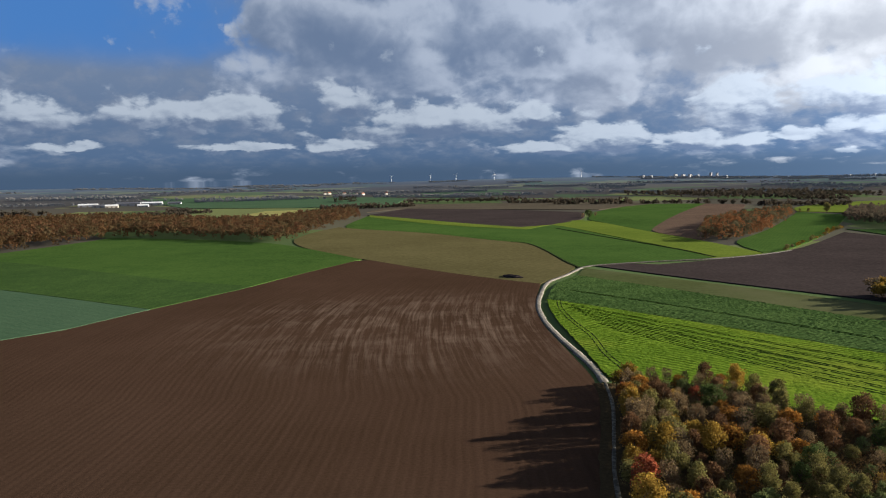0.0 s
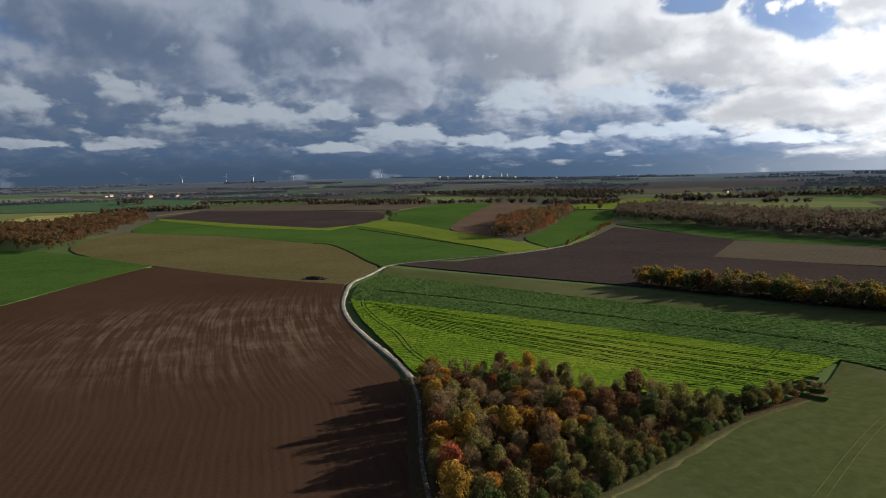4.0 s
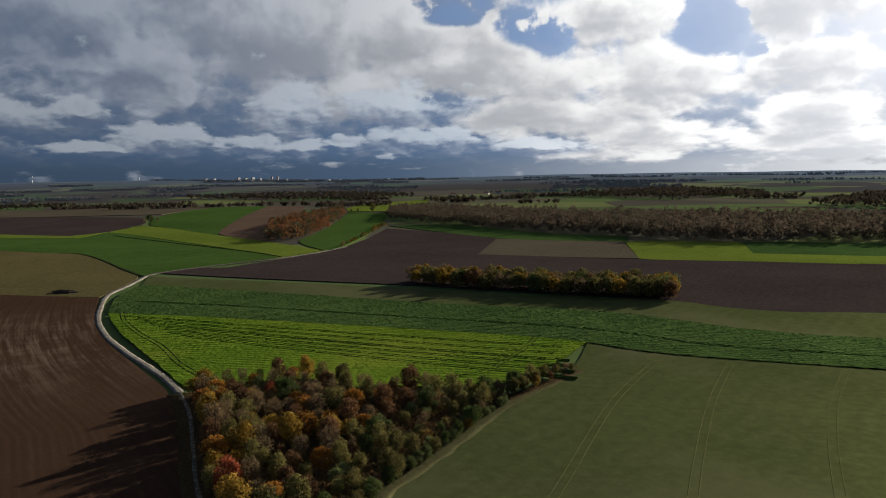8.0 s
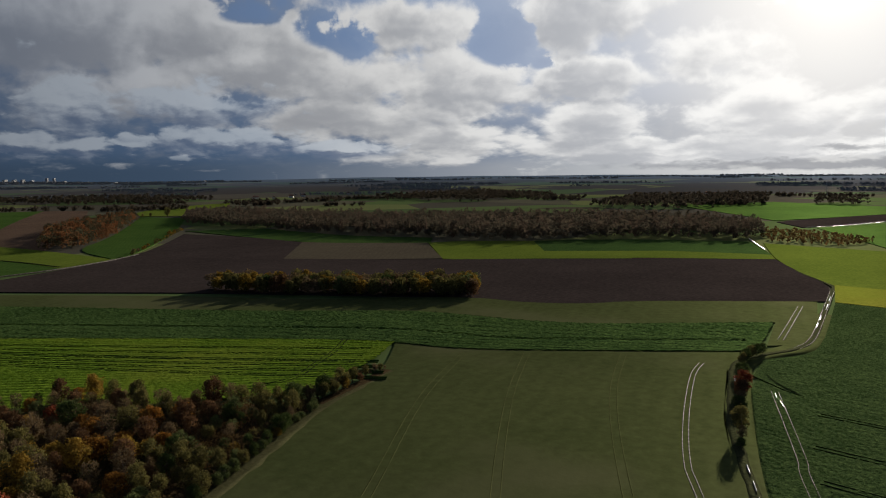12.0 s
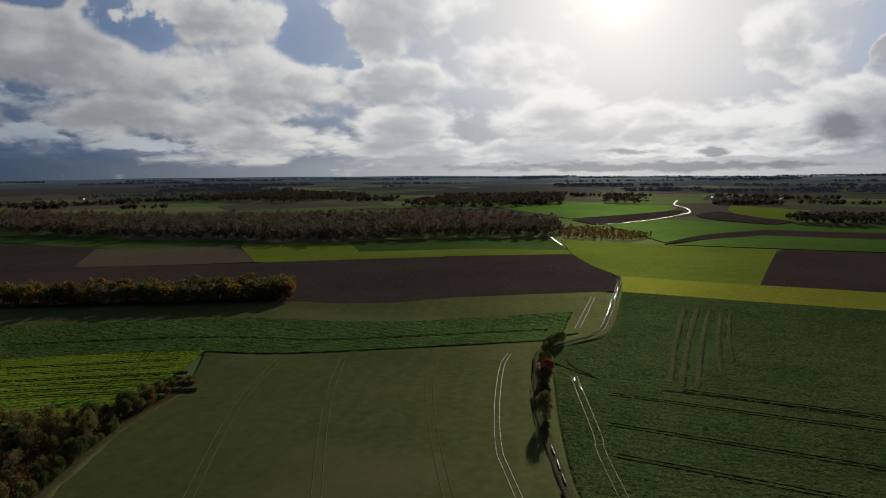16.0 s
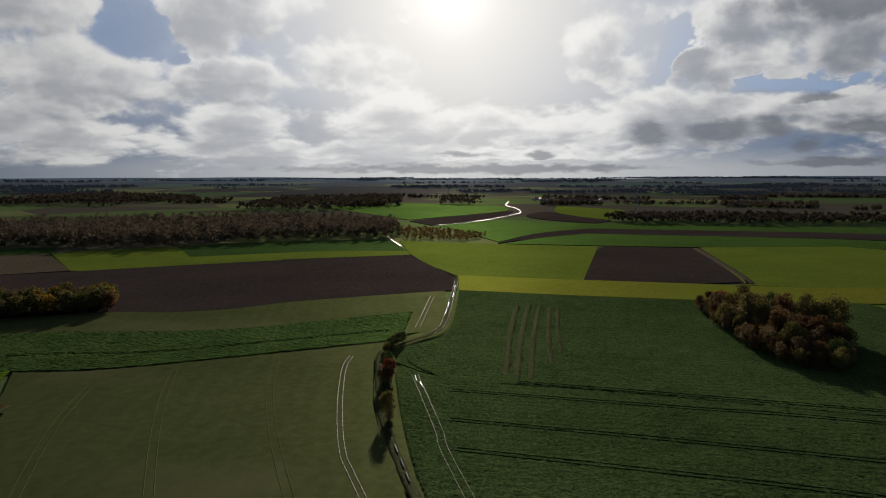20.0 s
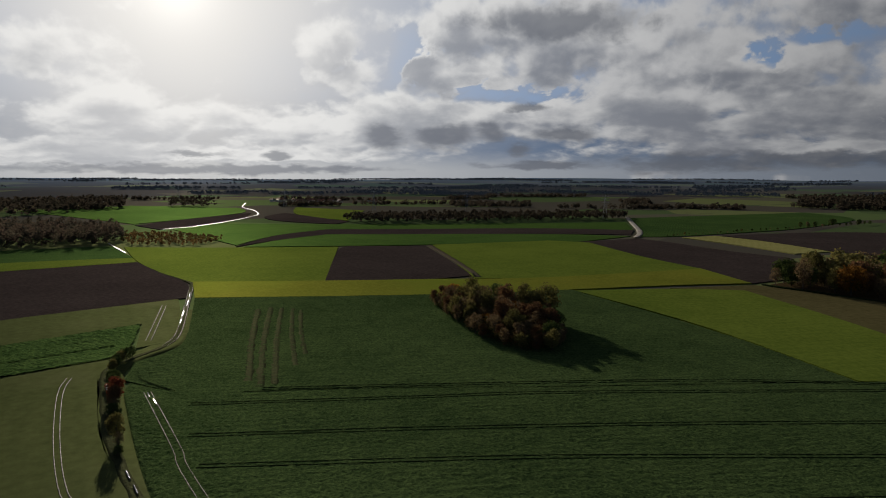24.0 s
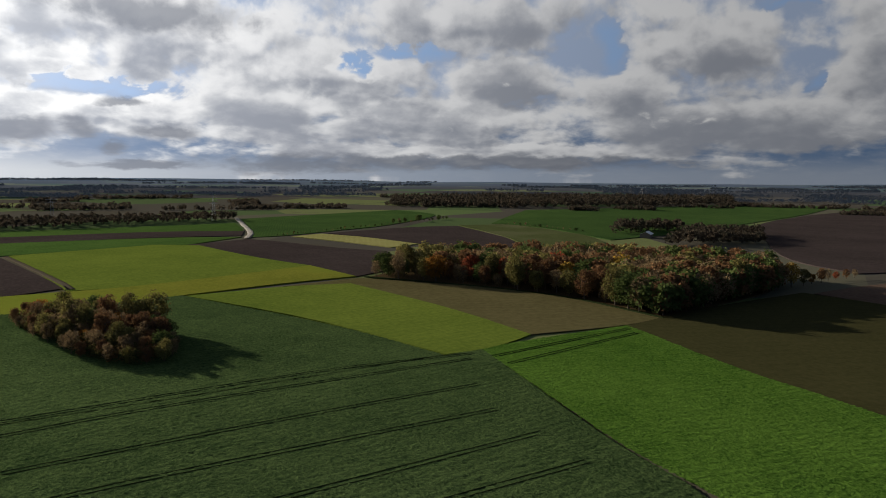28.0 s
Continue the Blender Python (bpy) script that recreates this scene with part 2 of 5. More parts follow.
# clear and veiled sky
veil = W.ramp(W.noise(puff, 0.6, 5.0, 0.5), 0.35, 0.62)
clear = W.vec("MULTIPLY", sky.outputs[0], (0.030, 0.042, 0.058))
grey_blue = W.mix(W.ramp(el, 0.5, 9), (0.100, 0.170, 0.295), (0.185, 0.255, 0.385))
grey_blue = W.mix(W.math("MULTIPLY", W.ramp(fine, 0.42, 0.75), 0.45), grey_blue, (0.30, 0.34, 0.42))
high_blue = W.math("MULTIPLY", W.ramp(W.math("ADD", el, W.math("MULTIPLY", heap, 1.6)), 8.0, 10.5), W.ramp(W.math("ADD", az, W.math("MULTIPLY", el, 0.4)), -7, -16))
blue = W.mix(0.2, (0.090, 0.270, 0.68), clear)
soft_blue = W.mix(W.ramp(az, 60, 110), (0.24, 0.34, 0.53), (0.33, 0.41, 0.56))
base = W.mix(W.math("MULTIPLY", W.math("SUBTRACT", 1.0, W.math("MULTIPLY", veil, 0.2)), high_blue), grey_blue, blue)
base = W.mix(W.math("MULTIPLY", W.ramp(az, 32, 44), W.ramp(el, 3, 8)), base, soft_blue)
base = W.mix(W.math("MULTIPLY", m_gap, 0.9), base, W.mix(W.ramp(az, -5, 25), blue, W.mix(W.ramp(az, 55, 110), (0.17, 0.27, 0.47), (0.27, 0.41, 0.65))))
base = W.mix(W.math("MULTIPLY", glow_wide, 0.8, clamp=True), base, (0.66, 0.63, 0.58))
base = W.mix(W.ramp(el, 14, 34), base, (0.050, 0.092, 0.190))
low_haze = W.ramp(el, 2.2, 0.2)
base = W.mix(W.math("MULTIPLY", low_haze, W.ramp(az, 62, 20, 0.75, 1.0)), base, W.mix(W.ramp(az, 25, 75), (0.075, 0.125, 0.205), W.mix(W.ramp(az, 75, 135), (0.60, 0.60, 0.59), (0.34, 0.38, 0.44))))
white = W.mix(W.ramp(az, 30, 60), (0.56, 0.63, 0.72), (0.84, 0.84, 0.83))
shade = W.mix(W.ramp(az, 20, 90), (0.155, 0.215, 0.335), (0.33, 0.345, 0.385))
cloud = W.mix(W.ramp(low_crest, 0.15, 0.8), shade, white)
under = W.mix(W.ramp(az, -5, 40), (0.165, 0.230, 0.355), W.mix(W.ramp(az, 85, 105), (0.42, 0.435, 0.465), (0.285, 0.305, 0.35)))
over = W.mix(W.ramp(az, 0, 48), (0.46, 0.525, 0.64), W.mix(W.ramp(az, 90, 120), (0.80, 0.80, 0.79), (0.72, 0.725, 0.735)))
deck_col = W.mix(W.ramp(crest, 0.15, 0.85), under, over)
col = W.mix(W.math("MAXIMUM", m_deck, m_rest), base, deck_col)
col = W.mix(W.math("MULTIPLY", m_low, W.ramp(el, 0.8, 1.7, 0.0, 0.88)), col, cloud)
col = W.mix(W.math("MULTIPLY", m_storm, 0.8), col, (0.165, 0.18, 0.215))
col = W.mix(W.math("MULTIPLY", glow_mid, 0.75, clamp=True), col, (0.90, 0.87, 0.82))
glare = W.math("ADD", W.math("MULTIPLY", glow_mid, 0.06), W.math("MULTIPLY", glow_core, 0.25))
warm = W.add("ShaderNodeCombineXYZ")
for s, k in zip(warm.inputs, (1.0, 0.95, 0.85)):
    W.put(s, W.math("MULTIPLY", glare, k))
col = W.vec("ADD", col, warm.outputs[0])
# cloud scatters the light forward: the sky brightens towards the sun
forward = W.math("POWER", 2.0, W.math("SUBTRACT", W.math("MULTIPLY", W.math("POWER", to_sun, 2.2), 1.85), 1.0))
col = W.vec("SCALE", col, None)
W.put(col.node.inputs["Scale"], forward)
back = W.add("ShaderNodeBackground")
W.put(back.inputs[0], col), W.put(back.inputs[1], 0.56)
W.tree.links.new(back.outputs[0], W.add("ShaderNodeOutputWorld").inputs[0])


# ---- materials ----
def material(name, build, rough=0.9, spec=0.2, waxy=0.0):
    m = bpy.data.materials.new(name)
    m.use_nodes = True
    N = Nodes(m.node_tree)
    shader, out = N.add("ShaderNodeBsdfPrincipled"), N.add("ShaderNodeOutputMaterial")
    N.tree.links.new(shader.outputs[0], out.inputs[0])
    shader.inputs["Roughness"].default_value, shader.inputs["Specular IOR Level"].default_value = rough, spec
    pos = N.add("ShaderNodeTexCoord").outputs["Object"]
    got = build(N, pos, shader)
    if got is not None:
        N.put(shader.inputs["Base Color"], got)
    if waxy:
        g, mix = N.add("ShaderNodeBsdfGlossy"), N.add("ShaderNodeMixShader")
        N.put(g.inputs["Color"], got), N.put(g.inputs["Roughness"], 0.66), N.put(mix.inputs[0], waxy)
        for link in list(shader.inputs["Normal"].links):
            N.tree.links.new(link.from_socket, g.inputs["Normal"])
        N.tree.links.new(shader.outputs[0], mix.inputs[1]), N.tree.links.new(g.outputs[0], mix.inputs[2]), N.tree.links.new(mix.outputs[0], out.inputs[0])
    return m


def bump(N, shader, h, distance, strength=1.0):
    b = N.add("ShaderNodeBump")
    N.put(b.inputs["Height"], h), N.put(b.inputs["Distance"], distance), N.put(b.inputs["Strength"], strength)
    N.tree.links.new(b.outputs[0], shader.inputs["Normal"])


def along(N, pos, angle, bend=None):
    """Metres across rows that run at angle (degrees from +x), with an optional slow wobble."""
    a = radians(angle)
    u = N.vec("DOT_PRODUCT", pos, (-math.sin(a), math.cos(a), 0))
    if bend:
        u = N.math("ADD", u, N.math("MULTIPLY", N.math("SUBTRACT", N.noise(pos, bend[0], 2.0), 0.5), bend[1]))
    return u


def crop(name, low, high, angle=0, row=0.0, row_depth=0.5, clump=1.6, relief=0.35, patch=(0.012, 0.35), tint=None, wave=(0.01, 6), waxy=0.17, pale=(0.48, 0.66), grain=0.3):
    """A field surface: two colours mixed by clumps, broad patches and drilled rows."""

    def build(N, pos, shader):
        clumps = N.noise(pos, clump, 3.0, 0.65)
        broad = N.noise(pos, patch[0], 4.0, 0.6)
        mid = N.noise(pos, patch[0] * 9, 3.0, 0.6)
        f = N.math("ADD", N.math("MULTIPLY", clumps, 0.9), N.math("MULTIPLY", N.math("SUBTRACT", mid, 0.5), 0.4))
        f = N.math("ADD", f, N.math("MULTIPLY", N.math("SUBTRACT", broad, 0.5), patch[1] * 3))
        f = N.math("ADD", f, N.math("MULTIPLY", N.math("SUBTRACT", clumps, 0.5), grain))
        h = clumps
        if row:
            u = N.math("MULTIPLY", along(N, pos, angle, wave), 6.28318 / row)
            w = N.math("MULTIPLY", N.math("ADD", N.math("SINE", u), 1.0), 0.5)
            keep = N.ramp(N.noise(pos, 0.05, 3.0), 0.35, 0.6, 0.35, 1.0)
            w = N.math("MULTIPLY", w, keep)
            f = N.math("ADD", f, N.math("MULTIPLY", N.math("SUBTRACT", w, 0.4), row_depth))
            h = N.math("ADD", h, N.math("MULTIPLY", w, row_depth * 1.6))
        c = N.mix(N.ramp(f, 0.1, 0.85, smooth=False), low, high)
        if tint:
            c = N.mix(N.math("MULTIPLY", N.ramp(N.noise(pos, patch[0] * 0.7, 4.0), *pale), 0.7), c, tint)
        bump(N, shader, h, relief)
        return c

    return material(name, build, 1.0, 0.0, waxy)


M = {
    "soil_dark": crop("damp_soil", (0.026, 0.0205, 0.0195), (0.054, 0.043, 0.040), 30, 4.0, 0.04, 0.5, 0.1, (0.012, 0.25), waxy=0.05),
    "soil_grey": crop("harrowed_soil", (0.056, 0.048, 0.034), (0.094, 0.080, 0.058), 40, 4.0, 0.12, 0.5, 0.1, (0.012, 0.2), waxy=0.05),
    "soil_pink": crop("pale_soil", (0.062, 0.042, 0.030), (0.120, 0.084, 0.062), 60, 4.0, 0.2, 0.5, 0.1, (0.012, 0.2), waxy=0.05),
    "grass": crop("verge_grass", (0.020, 0.030, 0.010), (0.050, 0.062, 0.022), 0, 0, 0, 0.9, 0.3, (0.01, 0.35), (0.10, 0.088, 0.042)),
    "green": crop("winter_wheat", (0.027, 0.056, 0.013), (0.060, 0.106, 0.024), 62, 3.2, 0.14, 0.6, 0.12, (0.008, 0.3), waxy=0.25),
    "green_deep": crop("beet_leaves_far", (0.022, 0.046, 0.014), (0.052, 0.090, 0.024), -25, 3.0, 0.2, 0.8, 0.25, (0.008, 0.3)),
    "green_blue": crop("young_rape", (0.036, 0.070, 0.038), (0.064, 0.105, 0.058), -30, 5.0, 0.12, 0.6, 0.15, (0.010, 0.25)),
    "yellow_green": crop("mustard_cover", (0.050, 0.098, 0.009), (0.122, 0.184, 0.018), -43, 2.6, 0.3, 1.0, 0.3, (0.016, 0.3), (0.150, 0.180, 0.022), wave=(0.02, 3), grain=0.8),
    "band": crop("beet_leaves", (0.022, 0.045, 0.013), (0.064, 0.104, 0.030), -45, 2.4, 0.30, 1.0, 0.3, (0.014, 0.25), wave=(0.02, 3), grain=0.8),
    "olive": crop("stubble_regrowth", (0.044, 0.055, 0.020), (0.073, 0.085, 0.033), 20, 6.0, 0.1, 0.35, 0.06, (0.014, 0.28), (0.088, 0.090, 0.045), wave=(0.01, 4)),
    "olive_brown": crop("drilled_field", (0.064, 0.057, 0.024), (0.104, 0.091, 0.041), 60, 6.0, 0.1, 0.35, 0.06, (0.012, 0.28), wave=(0.01, 4)),
    "yellow": crop("fading_cover_crop", (0.090, 0.106, 0.015), (0.165, 0.166, 0.026), 92, 4.0, 0.14, 0.6, 0.2, (0.012, 0.3), (0.12, 0.15, 0.02)),
    "lime": crop("fresh_grass", (0.066, 0.097, 0.015), (0.121, 0.156, 0.026), 92, 5.0, 0.1, 0.5, 0.15, (0.010, 0.3), waxy=0.1),
    "pale": crop("pale_stubble", (0.165, 0.165, 0.055), (0.265, 0.250, 0.095), -30, 5.0, 0.16, 0.5, 0.1, (0.012, 0.25)),
    "leafy": crop("rape_leaves", (0.016, 0.031, 0.011), (0.064, 0.096, 0.033), 92, 3.0, 0.1, 1.5, 0.26, (0.014, 0.25), wave=(0.02, 3), grain=0.75, waxy=0.09),
    "leafy_bright": crop("bright_rape_leaves", (0.022, 0.055, 0.008), (0.080, 0.148, 0.022), 70, 3.0, 0.1, 1.5, 0.28, (0.016, 0.25), wave=(0.02, 3), grain=0.75, waxy=0.09),
    "thin_crop": crop("thin_crop", (0.026, 0.030, 0.015), (0.062, 0.066, 0.033), 0, 0, 0, 0.9, 0.3),
    "faint": crop("faint_wheel_track", (0.052, 0.057, 0.022), (0.088, 0.091, 0.038), 0, 0, 0, 0.6, 0.08),
    # regrowth with the autumn wood's cast shadow put into its base colours
    "shade_field": crop("shade_darkened_regrowth", (0.029, 0.029, 0.012), (0.049, 0.046, 0.019), 60, 6.0, 0.1, 0.5, 0.08, (0.012, 0.28)),
    "rut": crop("wheel_rut", (0.014, 0.020, 0.008), (0.026, 0.036, 0.014), 0, 0, 0, 1.2, 0.2, waxy=0.05),
    "rut_soft": crop("grown_over_rut", (0.026, 0.050, 0.012), (0.058, 0.094, 0.022), 0, 0, 0, 1.2, 0.2, waxy=0.1),
    "margin": crop("dry_margin", (0.050, 0.052, 0.024), (0.088, 0.082, 0.041), 0, 0, 0, 0.9, 0.2),
    "litter": crop("woodland_floor", (0.035, 0.026, 0.014), (0.080, 0.056, 0.028), 0, 0, 0, 1.0, 0.3, waxy=0.05),
}


def plough(N, pos, shader):
    """Red-brown tilth: furrows that follow the bend of the track, clods, and chalk drawn out along them on the crest."""
    xyz = N.add("ShaderNodeSeparateXYZ")
    N.put(xyz.inputs[0], pos)
    far = N.math("MAXIMUM", N.math("SUBTRACT", xyz.outputs[1], 300.0), -110.0)
    bent = N.math("SUBTRACT", xyz.outputs[0], N.math("MULTIPLY", N.math("MULTIPLY", far, far), 0.0009))
    u = N.math("ADD", bent, N.math("MULTIPLY", N.math("SUBTRACT", N.noise(pos, 0.03, 2.0), 0.5), 2.0))
    furrow = N.add("ShaderNodeCombineXYZ")
    N.put(furrow.inputs[0], u), N.put(furrow.inputs[1], N.math("MULTIPLY", xyz.outputs[1], 0.035))
    lines = N.noise(furrow.outputs[0], 0.55, 5.0, 0.7)
    wide = N.math("MULTIPLY", N.math("ADD", N.math("SINE", N.math("MULTIPLY", u, 6.28318 / 2.2)), 1.0), 0.5)
    clods = N.noise(pos, 1.4, 4.0, 0.7)
    broad = N.noise(pos, 0.014, 4.0, 0.6)
    f = N.math("ADD", N.math("MULTIPLY", lines, 0.36), N.math("ADD", N.math("MULTIPLY", clods, 0.62), N.math("MULTIPLY", wide, 0.05)))
    f = N.math("ADD", f, N.math("MULTIPLY", N.math("SUBTRACT", broad, 0.5), 0.5))
    c = N.mix(N.ramp(f, 0.2, 0.95, smooth=False), (0.027, 0.0155, 0.0095), (0.073, 0.044, 0.029))
    crest = N.ramp(N.vec("LENGTH", N.vec("MULTIPLY_ADD", pos, (1 / 105, 1 / 90, 0), (20 / 105, -290 / 90, 0))), 1.15, 0.25)
    drawn = N.ramp(N.math("ADD", N.math("MULTIPLY", lines, 0.75), N.math("MULTIPLY", N.noise(pos, 0.06, 5.0, 0.65), 0.45)), 0.52, 0.80)
    c = N.mix(N.math("MULTIPLY", N.math("MULTIPLY", crest, drawn), 0.5), c, (0.185, 0.135, 0.098))
    bump(N, shader, N.math("ADD", N.math("MULTIPLY", clods, 0.6), N.math("ADD", N.math("MULTIPLY", wide, 0.22), N.math("MULTIPLY", lines, 0.4))), 0.06)
    return c


M["soil_near"] = material("ploughed_soil", plough, 1.0, 0.0, 0.05)


def chalk(N, pos, shader):
    f = N.math("ADD", N.noise(pos, 0.9, 4.0, 0.6), N.math("MULTIPLY", N.noise(pos, 0.09, 3.0), 0.5))
    bump(N, shader, N.noise(pos, 2.5, 4.0), 0.1)
    return N.mix(N.ramp(f, 0.5, 0.95), (0.075, 0.066, 0.050), (0.205, 0.185, 0.150))


def mud(N, pos, shader):
    return N.mix(N.ramp(N.noise(pos, 0.7, 4.0), 0.4, 0.65), (0.045, 0.04, 0.028), (0.13, 0.12, 0.09))


def water(N, pos, shader):
    bump(N, shader, N.noise(pos, 3.0, 2.0), 0.004)
    return (0.035, 0.034, 0.03)


M["chalk"] = material("chalk_track", chalk, 0.85)
M["mud"] = material("wet_mud", mud, 0.7, 0.12)
M["puddle"] = material("rain_water", water, 0.1, 0.8)


def wet_road(N, pos, shader):
    f = N.noise(pos, 0.3, 3.0)
    N.put(shader.inputs["Roughness"], N.ramp(f, 0.3, 0.7, 0.42, 0.6))
    return N.mix(f, (0.05, 0.05, 0.05), (0.11, 0.105, 0.10))


M["wet_road"] = material("wet_asphalt", wet_road, 0.25, 0.6)


def parcels(N, pos, scale, colours, woods, wood_colour):
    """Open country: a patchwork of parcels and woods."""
    v = N.add("ShaderNodeTexVoronoi", feature="F1")
    N.put(v.inputs["Vector"], N.vec("MULTIPLY", pos, (1, 1, 0))), N.put(v.inputs["Scale"], scale)
    one = N.add("ShaderNodeSeparateColor")
    N.put(one.inputs[0], v.outputs["Color"])
    r = N.add("ShaderNodeValToRGB")
    r.color_ramp.interpolation = "CONSTANT"
    for k, c in enumerate(colours):
        e = r.color_ramp.elements[k] if k < 2 else r.color_ramp.elements.new(0.5)
        e.position, e.color = k / len(colours), (*c, 1)
    N.put(r.inputs[0], one.outputs[0])
    w = N.ramp(N.noise(N.vec("MULTIPLY", pos, (1, 1, 0)), 0.0022, 6.0, 0.62), woods, woods + 0.03)
    c = N.mix(w, r.outputs[0], wood_colour)
    return N.mix(N.math("MULTIPLY", N.noise(pos, 0.05, 4.0), 0.3), c, (0.05, 0.055, 0.035))


def near_country(N, pos, shader):
    return parcels(N, pos, 0.0045, [(0.064, 0.096, 0.038), (0.088, 0.084, 0.060), (0.082, 0.122, 0.044), (0.066, 0.060, 0.050), (0.122, 0.142, 0.056), (0.068, 0.102, 0.050)], 0.62, (0.062, 0.055, 0.042))


def hazed_distance(N, pos, shader):
    """The plain backdrop of distance beyond two kilometres: muted parcels with blue haze painted over them."""
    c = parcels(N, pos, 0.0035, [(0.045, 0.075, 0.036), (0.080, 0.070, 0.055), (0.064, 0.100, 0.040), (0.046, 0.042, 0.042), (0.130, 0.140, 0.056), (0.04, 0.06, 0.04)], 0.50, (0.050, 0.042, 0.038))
    # haze put into base colour and emission, glowing more towards the sun
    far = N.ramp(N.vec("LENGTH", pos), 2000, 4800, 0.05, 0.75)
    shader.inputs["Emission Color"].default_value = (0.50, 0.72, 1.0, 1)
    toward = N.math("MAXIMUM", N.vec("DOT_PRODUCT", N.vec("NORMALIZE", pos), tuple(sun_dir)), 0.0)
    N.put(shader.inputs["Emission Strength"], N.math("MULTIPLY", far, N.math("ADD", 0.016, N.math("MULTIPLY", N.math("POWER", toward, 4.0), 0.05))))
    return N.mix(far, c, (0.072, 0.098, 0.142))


M["country"] = material("open_country", near_country, 1.0, 0.0, 0.1)
M["distance"] = material("hazed_distance", hazed_distance, 1.0, 0.0, 0.1)


# ---- ground ----
def smooth(a, b, x):
    t = np.clip((x - a) / (b - a), 0, 1)
    return t * t * (3 - 2 * t)


def height(x, y):
    r = np.hypot(x, y)
    z = smooth(230, 1000, r) * (2.2 * np.sin(x / 170 + 0.6) * np.sin(y / 210 + 1.9) + 1.6 * np.sin((x + y) / 260 + 0.4))
    z = z + smooth(900, 2600, r) * 5 * np.sin(x / 520 + 1.1) * np.cos(y / 610 - 0.5)
    return z + 34 * smooth(1500, 4900, r) + smooth(2500, 4900, r) * 5 * np.sin(np.arctan2(x, y) * 7 + 1)


def mesh_object(name, verts, faces, mat, parent=None, smooth_shade=False):
    me = bpy.data.meshes.new(name)
    me.from_pydata(verts, [], faces)
    me.materials.append(mat)
    if smooth_shade:
        me.shade_smooth()
    ob = new(name, me)
    if parent:
        ob.parent = parent
    return ob


def ground_sheet(name, inner, outer, mat, label):
    rings = [6 * 1.036 ** k for k in range(190)]
    rings = [inner] + [r for r in rings if inner < r < outer * 0.99] + [outer]
    n = 240
    a = np.arange(n) * 2 * np.pi / n
    verts, faces = [], []
    for r in rings:
        x, y = r * np.sin(a), r * np.cos(a)
        verts += list(zip(x.tolist(), y.tolist(), (height(x, y) - 0.5).tolist()))
    for j in range(len(rings) - 1):
        p, q = j * n, (j + 1) * n
        faces += [(p + k, p + (k + 1) % n, q + (k + 1) % n, q + k) for k in range(n)]
    if inner < 1:
        faces.append(tuple(range(n)))
    tagged(mesh_object(name, verts, faces, mat, smooth_shade=True), label, name, kind="structure")


ground_sheet("ground", 0.5, 2000, M["country"], "rolling open farmland with scattered woods")
ground_sheet("backdrop", 2000, 4950, M["distance"], "distant plain with painted blue-grey haze reaching the horizon")


def rounded(pts, sharp=40, rounds=2):
    """Rounds the gentle bends of an outline and keeps its true corners."""
    for _ in range(rounds):
        out = []
        for k, p in enumerate(pts):
            p, a, b = Vector(p), Vector(pts[k - 1]), Vector(pts[(k + 1) % len(pts)])
            if (p - a).length < 0.01 or (b - p).length < 0.01 or abs((p - a).angle_signed(b - p, 0)) > radians(sharp):
                out.append(tuple(p))
            else:
                out += [tuple(p.lerp(a, 0.25)), tuple(p.lerp(b, 0.25))]
        pts = out
    return pts


def field(label, pts, mat, lift=0.0, step=15.0, category="field", name="field"):
    """A parcel draped over the ground, with an edge that goes down to the soil."""
    pts = rounded(pts)
    bm = bmesh.new()
    bm.faces.new([bm.verts.new((x, y, 0)) for x, y in pts])
    lo, hi = np.min(pts, 0), np.max(pts, 0)
    for axis in (0, 1):
        no = (1, 0, 0) if axis == 0 else (0, 1, 0)
        for v in np.arange(math.ceil(lo[axis] / step) * step, hi[axis], step):
            co = (v, 0, 0) if axis == 0 else (0, v, 0)
            bmesh.ops.bisect_plane(bm, geom=bm.verts[:] + bm.edges[:] + bm.faces[:], plane_co=co, plane_no=no)
    bmesh.ops.triangulate(bm, faces=[f for f in bm.faces if len(f.verts) > 4])
    bmesh.ops.recalc_face_normals(bm, faces=bm.faces)
    if sum(f.normal.z for f in bm.faces) < 0:
        bmesh.ops.reverse_faces(bm, faces=bm.faces)
    rim = [e for e in bm.edges if e.is_boundary]
    skirt = bmesh.ops.extrude_edge_only(bm, edges=rim)["geom"]
    low = {v for v in skirt if isinstance(v, bmesh.types.BMVert)}
    for v in bm.verts:
        v.co.z = float(height(v.co.x, v.co.y)) + (lift if v not in low else -0.9)
    me = bpy.data.meshes.new(name)
    bm.to_mesh(me)
    bm.free()
    me.materials.append(M[mat])
    ob = new(name, me)
    return tagged(ob, label, category, kind="structure")


def inside(pts, x, y):
    hit = np.zeros(x.shape, bool)
    for (ax, ay), (bx, by) in zip(pts, pts[1:] + pts[:1]):
        if ay == by:
            continue
        cross = ((ay > y) != (by > y)) & (x < (bx - ax) * (y - ay) / (by - ay) + ax)
        hit ^= cross
    return hit


